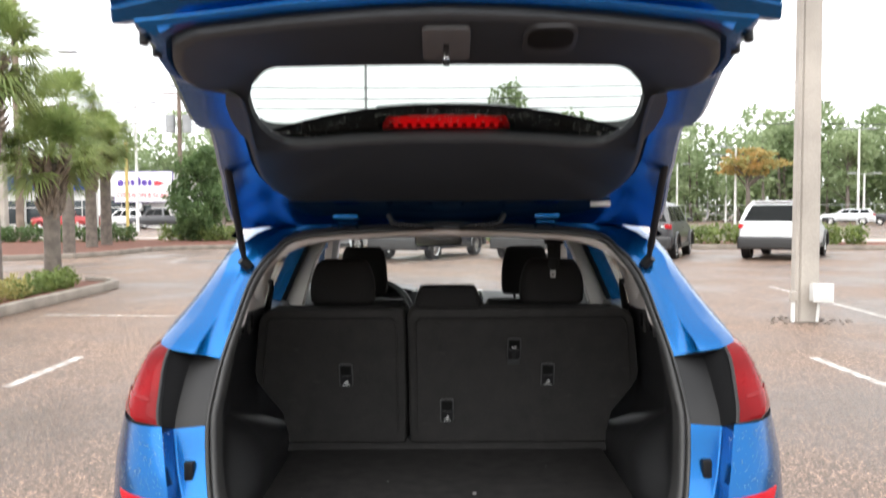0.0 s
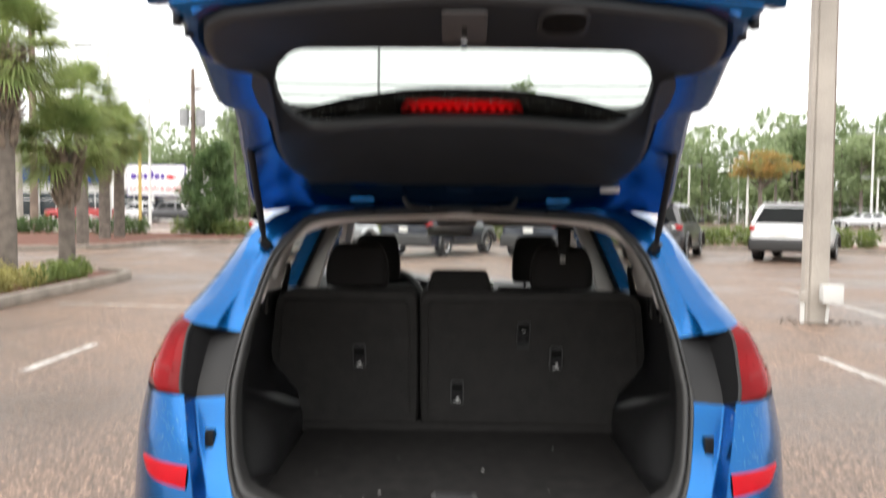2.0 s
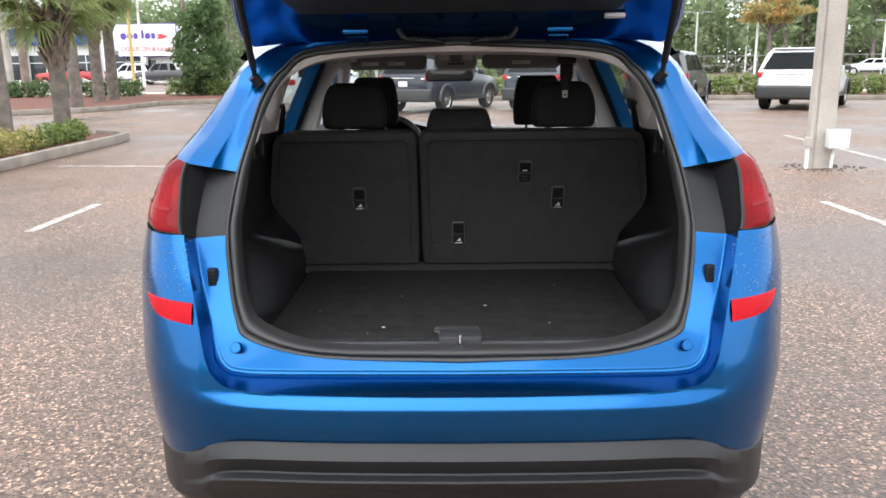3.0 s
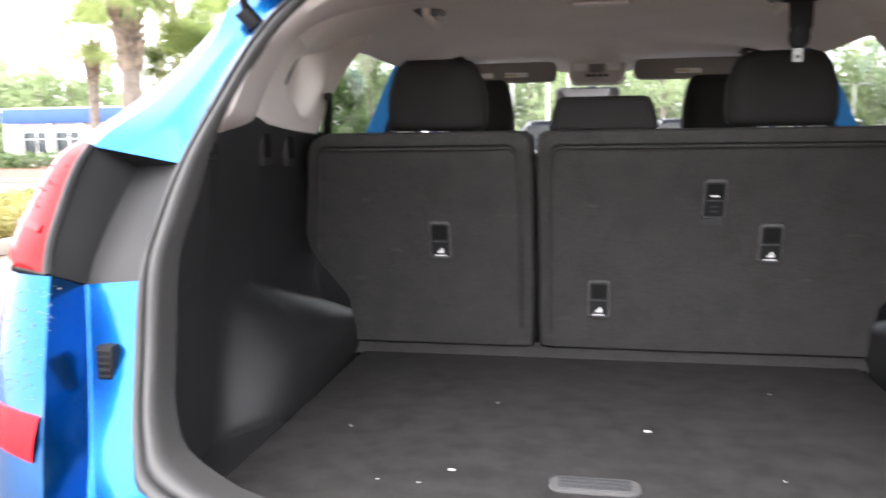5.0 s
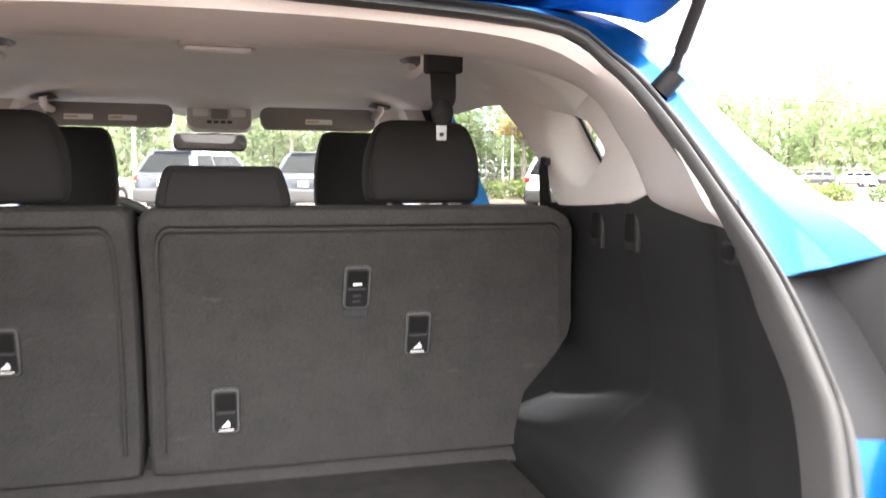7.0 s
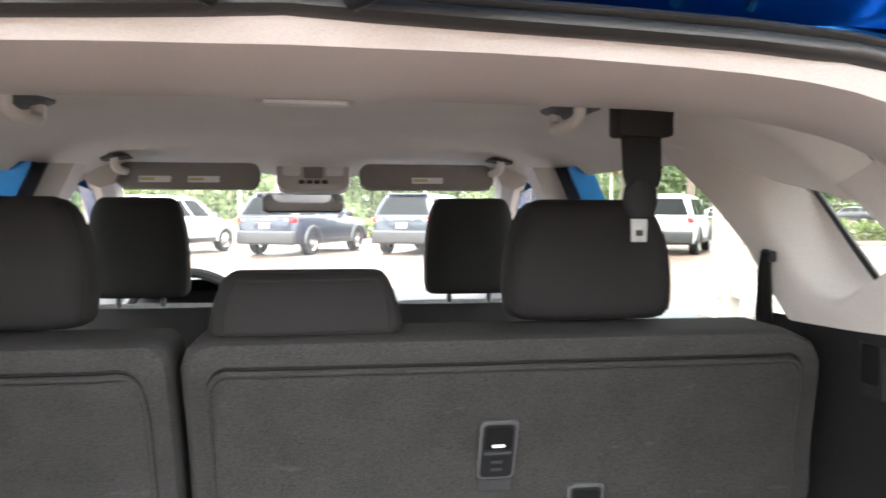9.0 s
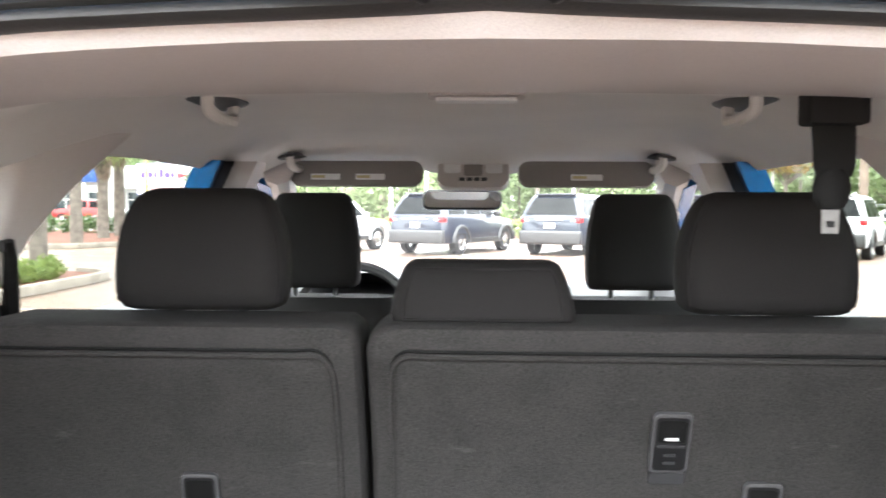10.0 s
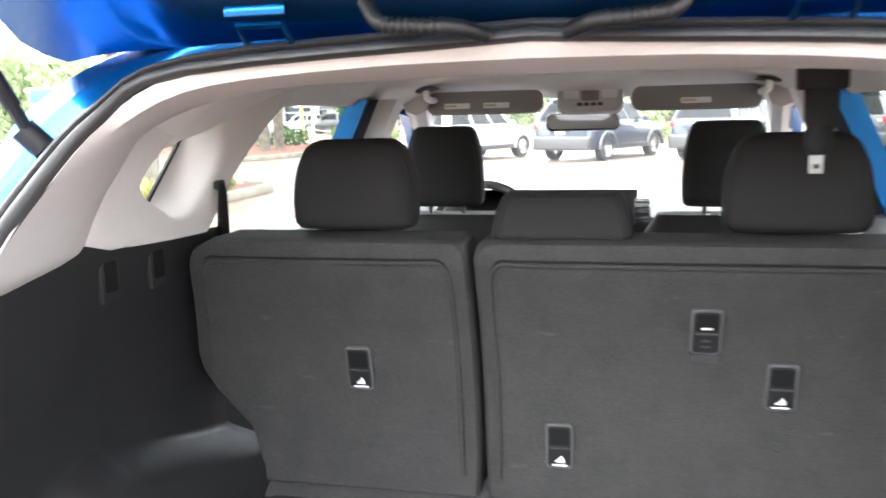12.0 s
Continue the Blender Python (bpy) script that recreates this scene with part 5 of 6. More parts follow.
def fan_palm(x, y, trunk_h, r_trunk, crown_r, seed, fronds=46, label="sabal palm with a green fan crown above old leaf boots", lean=0.0):
    g = random.Random(seed)
    palm = thing("palm_tree", (x, y, .05), label, "palm tree", "sabal palms")
    top = Vector((x + lean, y, trunk_h))
    base = Vector((x, y, .03))
    pts = [base.lerp(top, f) for f in np.linspace(0, 1, 9)]
    part("trunk", tube(pts, [r_trunk * (1.12 - .2 * f + .06 * g.random()) for f in np.linspace(0, 1, 9)], 12), BARK, palm)
    bm = bmesh.new()
    hb = min(1.7, trunk_h * .45)
    for k in range(150):
        f = g.random()
        z = trunk_h - hb * f
        a = g.random() * math.tau
        c = base.lerp(top, z / trunk_h)
        rr = r_trunk * (1.0 + .5 * (1 - f))
        d = Vector((math.cos(a), math.sin(a), 0))
        p0 = c + d * rr * .8
        p1 = p0 + d * (.10 + .12 * (1 - f)) + Vector((-d.y * g.uniform(-.12, .12), d.x * g.uniform(-.12, .12), .22 + .12 * g.random()))
        tube([p0, p0.lerp(p1, .5) + Vector((0, 0, -.02)), p1], [.05, .04, .018], 5, bm)
    part("leaf_boot_skirt", bm, BOOTS, palm, "criss-crossed old leaf stubs")
    V, F = [], []
    for k in range(fronds):
        a = g.random() * math.tau
        el = g.uniform(-.75, 1.35)
        d = Vector((math.cos(a) * math.cos(el), math.sin(a) * math.cos(el), math.sin(el)))
        L = crown_r * g.uniform(.42, .58)
        hub = top + Vector((0, 0, .15)) + d * L
        side = d.cross(Vector((0, 0, 1)))
        side = side.normalized() if side.length > .01 else Vector((1, 0, 0))
        up = side.cross(d).normalized()
        # stalk
        n0 = len(V)
        w = .016
        V += [tuple(top + Vector((0, 0, .1)) - side * w), tuple(top + Vector((0, 0, .1)) + side * w), tuple(hub + side * w * .6), tuple(hub - side * w * .6)]
        F.append((n0, n0 + 1, n0 + 2, n0 + 3))
        m = 26
        for j in range(m):
            t = (j / (m - 1) - .5) * 2
            ang = t * 1.75
            ld = (d * math.cos(ang) + side * math.sin(ang) + up * g.uniform(-.12, .16)).normalized()
            ll = crown_r * .55 * (1 - .30 * abs(t)) * g.uniform(.8, 1.12)
            tip = hub + ld * ll + Vector((0, 0, -ll * (.10 + .34 * g.random())))
            midp = hub + ld * ll * .55 + Vector((0, 0, -.02))
            wv = ld.cross(up).normalized() * .015 * (crown_r / 1.2)
            n0 = len(V)
            V += [tuple(hub), tuple(midp - wv), tuple(tip), tuple(midp + wv)]
            F.append((n0, n0 + 1, n0 + 2, n0 + 3))
    me = bpy.data.meshes.new("crown")
    me.from_pydata(V, [], F)
    me.materials.append(PALMG)
    ob = new("crown", me)
    ob.parent = palm
    ob.matrix_parent_inverse = palm.matrix_basis.inverted()
    return palm


fan_palm(-8.3, 12.9, 4.2, .17, 1.45, 1, 95)
fan_palm(-7.95, 14.5, 2.55, .15, 1.3, 2, 95)
fan_palm(-13.5, 27.0, 5.2, .19, 1.7, 3, 80)
fan_palm(-14.85, 31.9, 4.0, .21, 1.8, 4, 80)
fan_palm(-15.2, 34.2, 4.6, .21, 1.8, 5, 80)
fan_palm(-20.5, 30, 5.4, .2, 2.0, 7)


def leafy_tree(name, x, y, h, r, z0, material, seed, label, group="", leaf=.12, blobs_n=26, per=150, trunk=.12, category="tree"):
    g = random.Random(seed)
    tree = thing(name, (x, y, .05), label, category, group)
    bm = bmesh.new()
    top = Vector((x, y, h * .8))
    tube([(x, y, 0), (x + .05, y, h * .3), (x - .04, y, h * .55), top], [trunk, trunk * .8, trunk * .55, trunk * .2], 8, bm)
    blobs = []
    for k in range(blobs_n):
        a, f = g.random() * math.tau, g.random()
        z = z0 + (h - z0) * f
        rr = r * math.sqrt(g.random()) * (1.0 - .55 * abs(2 * f - .85)) * .85
        c = Vector((x + rr * math.cos(a), y + rr * math.sin(a), z))
        blobs.append((tuple(c), (r * .3, r * .3, (h - z0) * .13)))
        if k % 2 == 0:
            s = Vector((x, y, max(z0 * .7, z - rr * .8)))
            tube([s, s.lerp(c, .55) + Vector((0, 0, .05)), c], [trunk * .35, trunk * .2, trunk * .06], 5, bm)
    part("trunk", bm, BARK, tree)
    leaf_cloud("crown", blobs, per, leaf, material, seed, tree)
    return tree


leafy_tree("shrub_tree", -12.4, 38.6, 4.4, 1.75, .35, GREEN2, 11, "dense evergreen shrub tree behind the kerb", leaf=.11, blobs_n=46, per=190, trunk=.09)
leafy_tree("shrub_tree", -8.6, 37.5, 2.4, 1.0, .3, GREEN1, 12, "small rounded evergreen shrub on mulch", leaf=.09, blobs_n=20, per=120, trunk=.05)
leafy_tree("orange_tree", 28.6, 74, 7.0, 3.9, 4.9, ORANGE, 13, "tree with a flat sparse crown of orange and green leaves", leaf=.2, blobs_n=46, per=60, trunk=.30)

# the far wood
g = random.Random(77)
blobs, trunks = [], bmesh.new()
for k in range(220):
    x = -95 + 200 * (k + g.random()) / 220
    y = 98 + g.uniform(-6, 22) - .12 * x * (x > 0)
    if -60 < x < -22:
        y += 12
    h = g.uniform(8.5, 12.5) * (1.2 if g.random() < .12 else 1)
    for j in range(6):
        f = .10 + .90 * j / 5
        blobs.append(((x + g.uniform(-1.6, 1.6), y + g.uniform(-1.2, 1.2), h * f), (g.uniform(1.4, 2.6), 1.8, g.uniform(1.0, 1.8))))
    tube([(x, y, 0), (x + g.uniform(-.4, .4), y, h * .8)], [.22, .08], 5, trunks)
# an unseen belt behind the camera, added to darken what the car paint reflects
for k in range(110):
    x = -90 + 180 * (k + g.random()) / 110
    y = -62 + g.uniform(-10, 8)
    h = g.uniform(9, 13)
    for j in range(5):
        blobs.append(((x + g.uniform(-1.6, 1.6), y, h * (.1 + .9 * j / 4)), (g.uniform(1.6, 2.6), 1.8, g.uniform(1.2, 1.9))))
    tube([(x, y, 0), (x, y, h * .8)], [.22, .08], 5, trunks)
for k in range(130):
    blobs.append(((-95 + 1.55 * k, 109 + g.uniform(-2, 2) + (12 if 22 < k < 48 else 0) - .12 * max(0, -95 + 1.55 * k), g.uniform(2.0, 3.2)), (1.9, 1.3, 2.8)))
for k in range(260):
    x = -95 + 200 * (k + g.random()) / 260
    y = 112 + g.uniform(-3, 6) - .12 * x * (x > 0) + (12 if -60 < x < -22 else 0)
    blobs.append(((x, y, g.uniform(4.5, 8.5)), (g.uniform(1.8, 2.8), 1.5, g.uniform(1.6, 2.6))))
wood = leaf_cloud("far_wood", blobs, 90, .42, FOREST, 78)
tagged(wood, "wall of mixed green woodland beyond the lots, with an unseen belt added behind the camera", "woodland", kind="stuff")
tagged(part("far_trunks", trunks, BARK), "grey trunks of the woodland trees", "woodland", kind="stuff")
for i, (x, y, h) in enumerate(((7.2, 88, 15.0), (-27, 96, 13), (44, 86, 9.5), (39, 92, 10.5), (62, 90, 11))):
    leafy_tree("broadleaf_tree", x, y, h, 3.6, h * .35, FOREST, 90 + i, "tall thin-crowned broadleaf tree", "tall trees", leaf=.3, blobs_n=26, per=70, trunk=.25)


# ---- poles, lamps and wires ----
def square_pole(x, y, w, h, label):
    ob = thing("concrete_pole", (x, y, 0), label, "utility pole")
    rows = []
    for z, s in ((0, 1.05), (.05, 1.0), (h, .72)):
        c, q = w / 2 * s, w / 2 * s * .8
        rows.append([(x + px, y + py, z) for px, py in ((-c, -q), (-q, -c), (q, -c), (c, -q), (c, q), (q, c), (-q, c), (-c, q))])
    part("shaft", loft(rows, closed=True, caps=True), CONC, ob)
    return ob


pole = square_pole(5.0, 9.45, .29, 14, "square weathered concrete pole with a meter box")
meter = part("meter_box", box((.26, .14, .24), (5.10, 9.18, .42), .012), WHITEM, pole, "white metal meter box")
part("box_lid", box((.275, .012, .255), (5.10, 9.105, .42), .004), WHITEM, meter)
part("conduit", tube([(5.08, 9.20, .3), (5.06, 9.2, .02)], .022, 8), WHITEM, pole)
part("conduit", tube([(4.815, 9.30, 0), (4.87, 9.32, 13)], .03, 8), CONC, pole)
part("conduit", tube([(4.76, 9.27, 0), (4.76, 9.27, .33)], .03, 8), WHITEM, pole)
part("small_box", box((.09, .08, .14), (4.76, 9.26, .36), .01), CONC, pole)
bm = bmesh.new()
g = random.Random(5)
for k in range(70):
    a, r = g.random() * math.tau, g.uniform(.2, .62)
    px, py = 4.98 + r * math.cos(a), 9.4 + r * .7 * math.sin(a)
    box((g.uniform(.02, .06), g.uniform(.01, .03), .012), (px, py, .008), .003, 1, bm, (0, 0, g.uniform(0, 180)))
tagged(part("leaf_litter", bm, BARK), "brown leaf litter heaped at the pole's foot", "litter", kind="stuff")


def wood_pole(x, y, h, r=.17, arms=()):
    ob = thing("wooden_pole", (x, y, 0), "weathered wooden power pole with insulators", "utility pole", "power poles")
    part("shaft", tube([(x, y, 0), (x, y, h)], [r, r * .65], 10), WOODP, ob)
    for z, sx in arms:
        part("insulator", tube([(x, y, z), (x + sx * .45, y, z + .18)], .05, 6), STEEL, ob)
    return ob


wood_pole(-24.8, 45, 18.3, .24, ((17.5, -1), (16.2, -1), (15.0, -1), (16.6, 1), (15.2, 1), (13.4, 1)))
wood_pole(21.6, 45, 18.6, .24, ((17.9, 1), (16.6, 1), (15.4, 1)))
up = wood_pole(-13.6, 39.6, 8.6, .14, ((7.9, -1), (7.4, 1)))
for sx in (-1, 1):
    part("transformer", tube([(-13.6 + sx * .42, 39.5, 5.6), (-13.6 + sx * .42, 39.5, 6.5)], .24, 12), STEEL, up, "grey transformer can")
part("cross_arm", box((1.7, .1, .1), (-13.6, 39.5, 7.6), .01), WOODP, up)
square_pole(-22.2, 38.5, .42, 9.6, "plain concrete street pole")
yp = thing("yellow_pole", (-21.3, 52, 0), "slim yellow painted pole by the street", "pole")
part("shaft", tube([(-21.3, 52, 0), (-21.3, 52, 6.2)], .11, 8), mat("yellow_paint", (.55, .42, .14), .6), yp)


def lamp_post(x, y, h, double=False, arm=.9, material=None):
    ob = thing("lamp_post", (x, y, 0), "tall pale parking lot lamp post", "street lamp", "lot lamps")
    part("post", tube([(x, y, 0), (x, y, h)], [.13, .09], 8), material or WHITEM, ob)
    for s in ((-1, 1) if double else (-1,)):
        part("arm", tube([(x, y, h - .1), (x + s * arm, y, h)], .04, 6), STEEL, ob)
        part("lamp_head", box((.85, .35, .14), (x + s * (arm + .3), y, h + .02), .04), STEEL, ob)
    return ob


for x, y, h, d in ((28.3, 96, 7.0, True), (34, 102, 5.4, False), (32.5, 91, 7.8, False), (27.6, 74.5, 7.4, False), (39.0, 74, 9.0, True), (40.6, 76, 4.9, True), (-17.3, 38, 9.4, False), (-23.7, 60, 9.9, True), (-3.9, 70, 10.0, True), (-2.6, 84, 12.4, True), (8.9, 70, 10.0, True)):
    lamp_post(x, y, h, double=d)
lamp_post(-6.0, 60, 19, double=False, material=STEEL)

for i, (za, zb, y) in enumerate(((18.1, 18.45, 45), (16.75, 17.25, 45), (15.45, 16.05, 45), (12.0, 12.6, 45), (9.0, 8.9, 45), (8.35, 8.3, 45), (7.8, 7.7, 45), (6.9, 6.5, 45))):
    pts = []
    for k in range(41):
        f = k / 40
        x = -90 + 180 * f
        span = ((x + 24.8) / 46.4) % 1.0
        pts.append((x, y, za + (zb - za) * (x + 24.8) / 46.4 - .9 * 4 * span * (1 - span) * .35))
    tagged(part("power_line", tube(pts, .016 if i < 4 else .028, 5), WIRE), "long overhead cable slung between the poles", "cable", "overhead cables")

# chain-link fence in front of the wood
fence = thing("fence", (45, 80, 0), "low chain-link fence before the wood", "fence")
for k in range(17):
    part("fence_post", tube([(22 + 3 * k, 82 - .5 * k, 0), (22 + 3 * k, 82 - .5 * k, 1.9)], .035, 6), STEEL, fence)
part("top_rail", tube([(22, 82, 1.9), (70, 74, 1.9)], .03, 6), STEEL, fence)
part("middle_rail", tube([(22, 82, 1.0), (70, 74, 1.0)], .02, 6), STEEL, fence)

# ---- vehicles ----
VGLASS = mat("car_window", (.010, .013, .014), .10, var=.1, scale=6, spec=.2)
TAILR = mat("car_tail_lens", (.45, .01, .015), .2, var=.1)
HEADW = mat("car_lamp_lens", (.75, .75, .74), .15, var=.05)
PLATE = mat("number_plate", (.7, .7, .68), .5, var=.05)


def car_paint(name, col, metal=.4):
    return mat(name, col, .3, metal, .04, 10, coat=.6, fine=.02)


def vehicle(name, x, y, heading, paint, label, pickup=False, category="car", group="parked cars", L=4.85, W=1.98, H=1.80, clad=True):
    ob = new(name)
    tagged(ob, label, category, group)
    h = L / 2
    belt = 1.18 if pickup else (1.12 if clad else 1.06)
    low = .33

    def sec(yy, w, zt, wt):
        return [(0, yy, low + .02), (w * .9, yy, low), (w * .985, yy, low + .14), (w, yy, low + .36), (w * .985, yy, zt - .18), (wt, yy, zt), (wt * .9, yy, zt + .012), (0, yy, zt + .02)]
    w = W / 2
    S = [(-h, w * .80, belt - .14, w * .78), (-h + .03, w * .88, belt - .03, w * .82), (-h + .18, w * .95, belt, w * .9), (-h + .6, w, belt + .01, w * .94), (0, w, belt, w * .95), (h - 1.45, w, belt - .01, w * .93), (h - 1.0, w * .99, belt - .05, w * .9), (h - .4, w * .95, belt - .12, w * .85), (h - .08, w * .85, belt - .2, w * .76), (h, w * .72, belt - .32, w * .66)]
    bm = bmesh.new()
    for s in (1, -1):
        loft([[(s * p[0], p[1], p[2]) for p in sec(*q)] for q in S], bm)
    for q in (S[0], S[-1]):
        pr = sec(*q)
        bm.faces.new([bm.verts.new(p) for p in pr + [(-p[0], p[1], p[2]) for p in pr[-2:0:-1]]])
    bmesh.ops.remove_doubles(bm, verts=bm.verts, dist=.0005)
    part("body", bm, paint, ob)
    y0, y1 = (-h + .10, h - 1.35) if not pickup else (-.55, h - 1.35)
    yr, yf = (y0 + .38, y1 - .75) if not pickup else (y0 + .18, y1 - .7)
    wb, wt = w * .93, w * (.72 if clad else .69)

    def cab(f):
        z = belt + (H - belt) * f
        return [(y0 + (yr - y0) * f, z), (y1 + (yf - y1) * f, z), wb + (wt - wb) * f]
    rows = []
    for f in (0, .2, .4, .6, .75, .86, .93, .975, 1.0):
        (ya, z), (yb, _), ww = cab(f)
        e = float(np.interp(f, [0, .6, .75, .86, .93, .975, 1], [0, 0, .01, .035, .075, .14, .26]))
        rows.append([(-ww + e, ya + e * 1.2, z), (-ww + e + .1, ya + e * .8 - .02, z), (0, ya + e * .7 - .022, z), (ww - e - .1, ya + e * .8 - .02, z), (ww - e, ya + e * 1.2, z), (ww - e, yb - e * 1.2, z), (ww - e - .1, yb - e, z), (0, yb - e + .06, z), (-ww + e + .1, yb - e, z), (-ww + e, yb - e * 1.2, z)])
    part("cabin", loft(rows, closed=True, caps=True), paint, ob)
    # windows, laid on the cabin
    for s in (1, -1):
        cuts = [(.08, .36), (.40, .66), (.69, .93)] if not pickup else [(.10, .50), (.54, .92)]
        for a, b in cuts:
            q = []
            for f, t in ((.08, a), (.08, b), (.80, b), (.80, a)):
                (ya, z), (yb, _), ww = cab(f)
                q.append((s * (ww + .012), ya + (yb - ya) * t, z))
            bmw = bmesh.new()
            bmw.faces.new([bmw.verts.new(p) for p in q])
            bmesh.ops.solidify(bmw, geom=bmw.faces[:], thickness=.012)
            part("side_window", bmw, VGLASS, ob)
    for end in (0, 1):
        q = []
        for f, sx in ((.10, -1), (.10, 1), (.80, 1), (.80, -1)):
            (ya, z), (yb, _), ww = cab(f)
            q.append((sx * (ww - (.10 if f < .5 else .16)), (ya - .042 if end == 0 else yb + .045), z))
        bmw = bmesh.new()
        bmw.faces.new([bmw.verts.new(p) for p in q])
        bmesh.ops.solidify(bmw, geom=bmw.faces[:], thickness=.012)
        part("rear_window" if end == 0 else "windscreen", bmw, VGLASS, ob)
    for s in (1, -1):
        part("tail_lamp", box((.30, .22, .15), (s * w * .80, -h + .12, belt - .09), .04, rot=(0, 0, -s * 14)), TAILR, ob)
        part("lamp_insert", box((.12, .02, .05), (s * w * .72, -h + .004, belt - .09), .01), HEADW, ob)
        part("head_lamp", box((.36, .16, .13), (s * w * .62, h - .12, belt - .34), .03), HEADW, ob)
        part("door_mirror", box((.2, .12, .15), (s * (w + .09), h - 1.75, belt + .08), .04), paint if not clad else PLASTIC, ob)
        for wy in (-h + 1.0, h - .98):
            wheel(ob, s * (w - .13), wy, .37, .25, s)
            arch = [(s * (w + .012), wy + .46 * math.cos(a), .37 + .46 * math.sin(a)) for a in np.linspace(-.05, math.pi + .05, 17)]
            part("wheel_arch", tube(arch, .05, 6), PLASTIC if clad else paint, ob)
        part("door_handle", box((.025, .2, .035), (s * (w * .985 + .01), -.1, belt - .14), .008), paint, ob)
        part("sill", box((.06, L - 2.6, .14), (s * (w - .01), 0, .40), .02), PLASTIC, ob)
    part("rear_bumper", box((W * .95, .2, .40), (0, -h + .05, .53), .07, 3), PLASTIC if clad else paint, ob)
    if clad:
        part("trim_bar", box((W * .42, .03, .035), (0, -h - .002, belt - .075), .01), CHROME, ob, "bright bar across the tail")
        part("reversing_recess", box((W * .36, .02, .18), (0, -h + .004, belt - .24), .02), paint, ob)
    part("front_bumper", box((W * .86, .14, .30), (0, h - .02, .48), .05), PLASTIC, ob)
    part("grille", box((W * .42, .06, .18), (0, h - .03, belt - .42), .02), PLASTIC, ob)
    part("number_plate", box((.32, .015, .16), (0, -h - .012, belt - .25), .004), PLATE, ob)
    if pickup:
        part("bed_floor_cover", box((W * .78, h - .7, .03), (0, -h / 2 - .25, belt + .035), .01), RUBBER, ob)
    else:
        part("spoiler", box((W * .62, .2, .04), (0, yr - .02, H - .02), .015), paint, ob)
    ob.matrix_basis = pose(x, y, 0, 0, 0, heading)
    return ob


NAVY = car_paint("navy_paint", (.006, .011, .026), .1)
SLATE = car_paint("slate_paint", (.010, .016, .030), .1)
CHARC = car_paint("charcoal_paint", (.05, .05, .055))
WHITEC = car_paint("white_paint", (.74, .75, .76), .0)
SILVER = car_paint("pale_silver_paint", (.62, .64, .66), .2)
REDC = car_paint("red_paint", (.36, .02, .02), .1)
vehicle("parked_suv", -.45, 25.3, -29, NAVY, "dark blue mid-size parked crossover seen from behind", H=1.80)
vehicle("parked_suv", 3.35, 25.3, -27, SLATE, "slate blue parked crossover nose to the kerb", H=1.80)
vehicle("parked_suv", 6.95, 25.0, -25, CHARC, "charcoal grey parked crossover", H=1.78)
vehicle("parked_suv", 11.0, 24.2, -33, WHITEC, "white parked crossover with black lower cladding", H=1.80)
vehicle("parked_van", -4.6, 25.3, -29, SILVER, "pale silver parked crossover", H=1.72, clad=False)
vehicle("pickup_truck", -33.0, 68, 88, REDC, "red pickup truck parked at the workshop", True, "truck", "workshop vehicles", 5.6, 2.0, 1.92, False)
vehicle("pickup_truck", -25.6, 70.5, 92, CHARC, "dark grey pickup truck parked at the workshop", True, "truck", "workshop vehicles", 5.6, 2.0, 1.92, False)
vehicle("parked_suv", -30.0, 72.5, 95, WHITEC, "white boxy off-roader parked at the workshop", False, "car", "workshop vehicles", 4.3, 1.9, 1.84)
vehicle("parked_car", -40, 66, 80, WHITEC, "white parked car at the workshop", False, "car", "workshop vehicles", 4.6, 1.85, 1.5, False)
far = vehicle("parked_car", 37, 72, 60, SILVER, "silver car in the far lot", False, "car", "far lot cars", 4.6, 1.85, 1.5, False)
far2 = vehicle("parked_car", 41, 71, 60, CHARC, "dark car in the far lot", False, "car", "far lot cars", 4.6, 1.85, 1.55, False)
for i in range(6):
    copy_thing((far, far2)[i % 2], pose(45 + 3.6 * i, 70 - i * 1.2, 0, 0, 0, 58 + 3 * (i % 3)))

# ---- the workshop with its sign ----
bld = thing("workshop", (-44, 80, 0), "low white workshop with a blue fascia and a sign", "building")
part("wall", box((37, 8, 4.9), (-44.5, 81, 2.45), .03), WALLW, bld)
part("roof", box((37.6, 8.6, .35), (-44.5, 80.8, 5.05), .03), WALLW, bld)
part("fascia", box((28, .5, 1.5), (-48.7, 76.6, 4.45), .03), AWNB, bld, "deep blue metal fascia")
part("fascia_cap", box((28.2, .55, .12), (-48.7, 76.6, 5.26), .02), WALLW, bld)
part("parapet", box((9, .5, 2.2), (-30.3, 76.6, 4.15), .03), WALLW, bld)
for k in range(9):
    part("column", box((.5, .5, 3.6), (-61 + 3.9 * k, 76.5, 1.8), .03), WALLW, bld)
for k in range(8):
    wn = part("shop_window", box((3.2, .1, 2.3), (-59.05 + 3.9 * k, 76.98, 1.55), .02), DARKG, bld)
    part("frame", box((.08, .14, 2.3), (-59.05 + 3.9 * k, 76.96, 1.55), .01), WALLW, wn)
    part("frame", box((3.2, .14, .08), (-59.05 + 3.9 * k, 76.96, 2.0), .01), WALLW, wn)
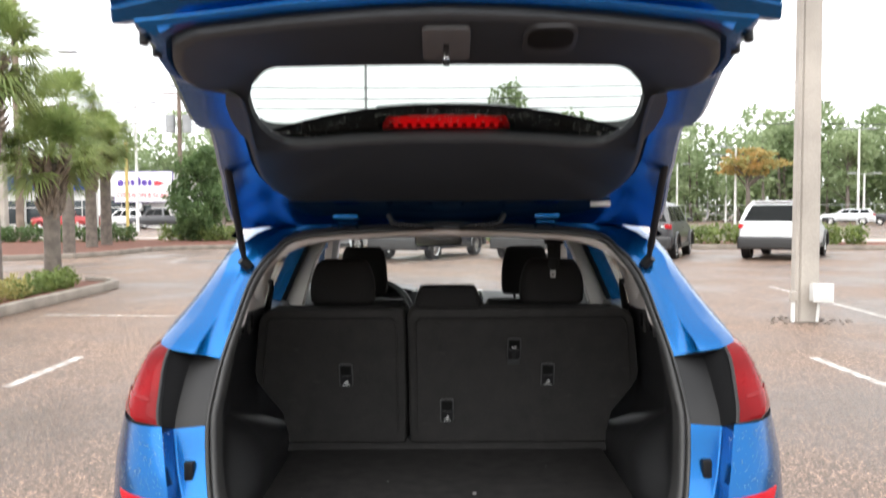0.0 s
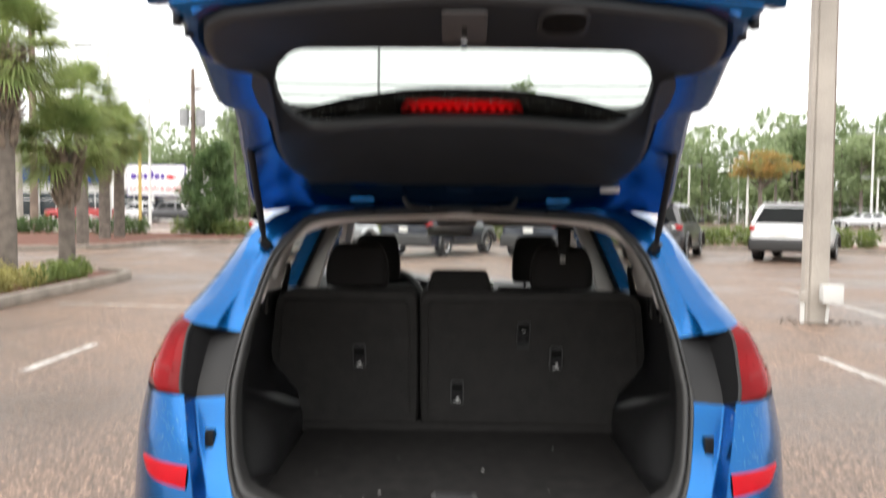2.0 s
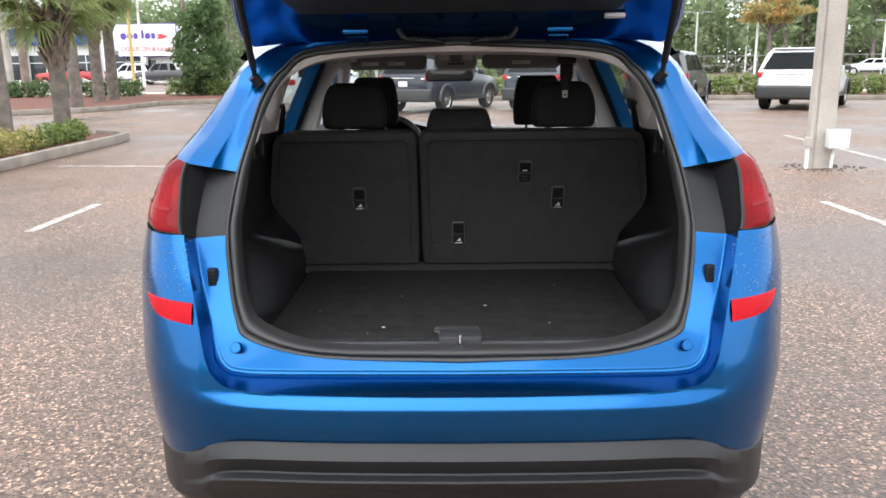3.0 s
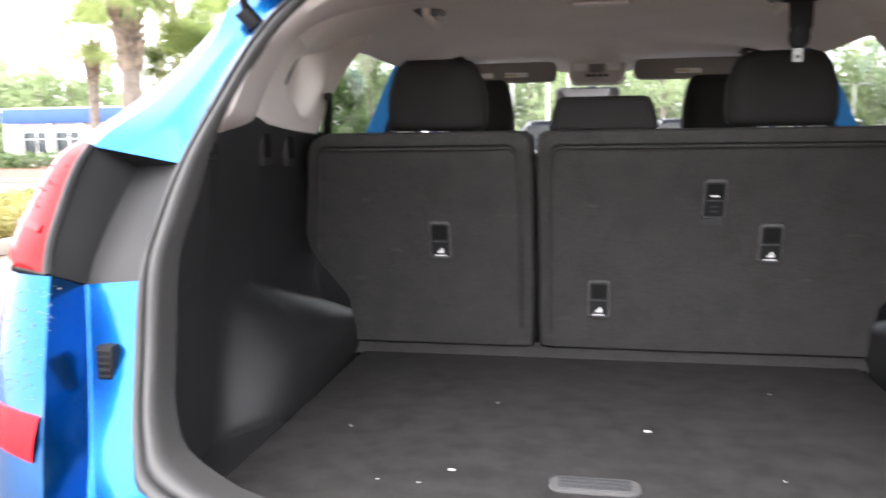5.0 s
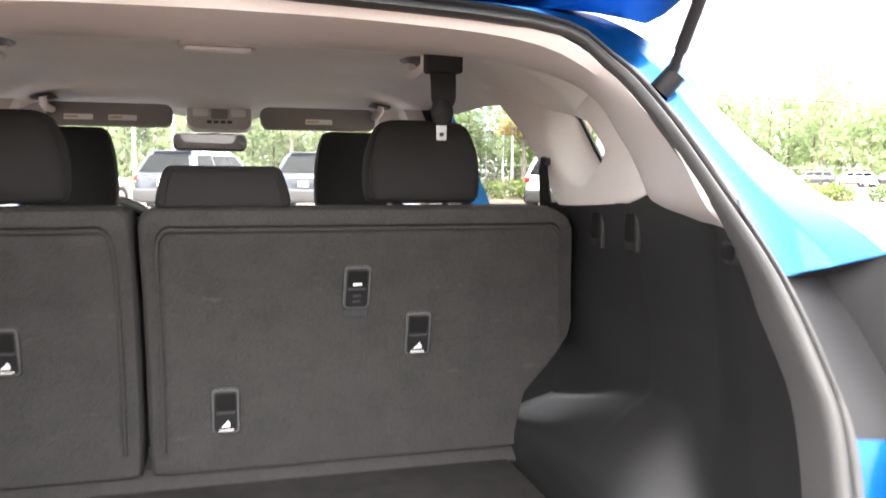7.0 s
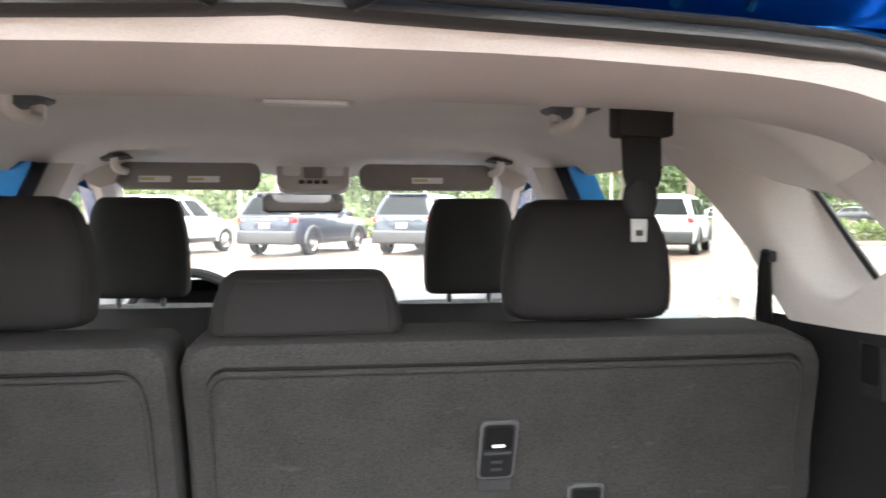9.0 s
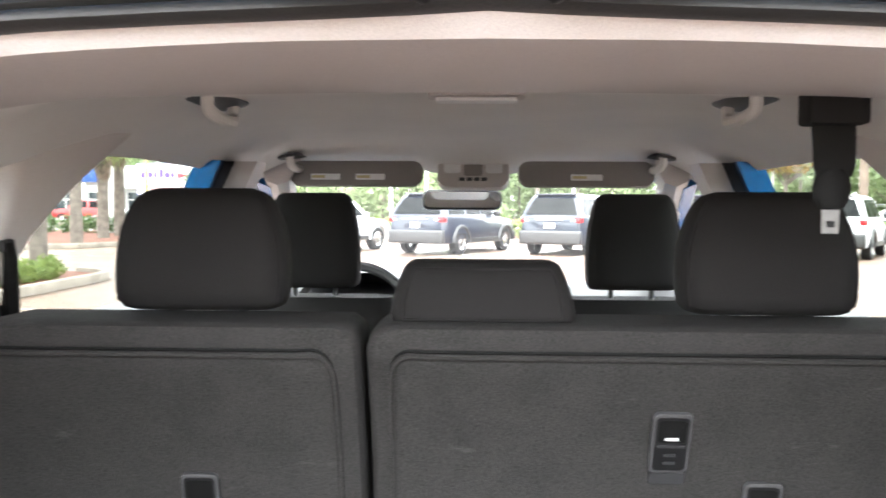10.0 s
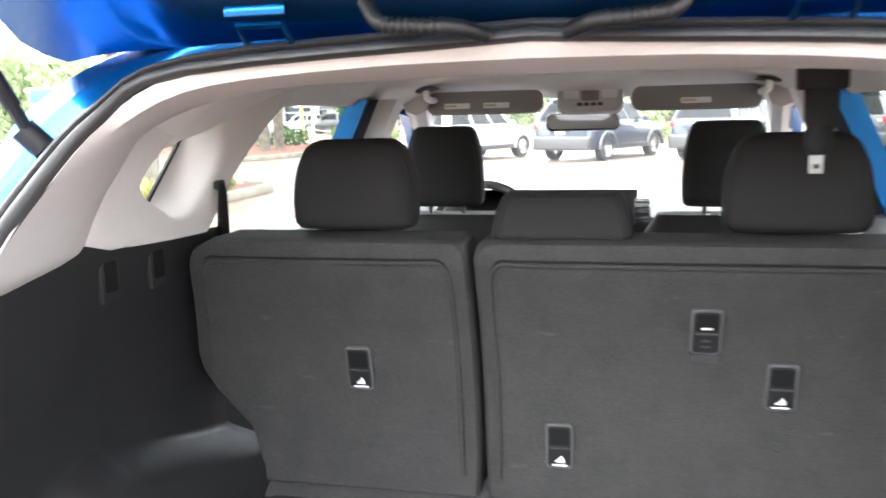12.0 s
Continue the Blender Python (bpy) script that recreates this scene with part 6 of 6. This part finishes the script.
dr = part("entrance", box((1.1, .1, 2.4), (-29.2, 76.9, 1.2), .02), WALLW, bld, "white framed glass entrance")
part("pane", box((.8, .06, 2.0), (-29.2, 76.83, 1.2), .01), DARKG, dr)
sign = part("sign", box((5.6, .16, 2.9), (-29.3, 76.2, 3.98), .03), mat("sign_white", (.82, .82, .82), .5, var=.03), bld, "white signboard with a purple mark and red words")
PURP = mat("sign_purple", (.10, .05, .32), .5, var=.03)
REDS = mat("sign_red", (.60, .05, .07), .5, var=.03)
part("sign_border", box((5.75, .10, 3.05), (-29.3, 76.26, 3.98), .03), PURP, sign)
xx = -31.75
for k, (wd, hh, dz) in enumerate(((.56, .62, -.02), (.54, .56, 0), (.36, .56, 0), (.54, .86, .14), (.54, .56, 0), (.36, .56, 0))):
    own = slab(rounded(wd, hh, min(wd, hh) * .45, 6), 0, .03, frame3=pose(xx + wd / 2, 76.11, 4.38 + dz, 90, 0, 0))
    part("mark_shape", own, PURP, sign, "purple rounded shape of the mark")
    xx += wd + .08
own = slab([(0, -.2), (.5, -.24), (1.15, 0), (.5, .24), (0, .2), (.2, 0)], 0, .03, frame3=pose(xx + .05, 76.11, 4.32, 90, 0, 0))
part("mark_shape", own, REDS, sign, "red pointed shape of the mark")
cu = bpy.data.curves.new("sign_words", "FONT")
cu.body, cu.size, cu.extrude, cu.align_x = "COLLISION & GLASS", .56, .015, "CENTER"
wd = new("sign_words", cu)
wd.data.materials.append(REDS)
wd.matrix_basis = pose(-29.3, 76.09, 3.0, 90, 0, 0)
wd.parent = bld
wd.matrix_parent_inverse = bld.matrix_basis.inverted()
rope = thing("rope_fence", (-26, 57, 0), "row of white posts with slack white rope", "fence")
for k in range(9):
    x = -44 + 4.2 * k
    part("post", tube([(x, 57.5, 0), (x, 57.5, .8)], .06, 8), WHITEM, rope)
    if k:
        part("rope", tube([(x - 4.2 + 4.2 * f, 57.5, .7 - .35 * 4 * f * (1 - f)) for f in np.linspace(0, 1, 9)], .03, 5), WHITEM, rope)
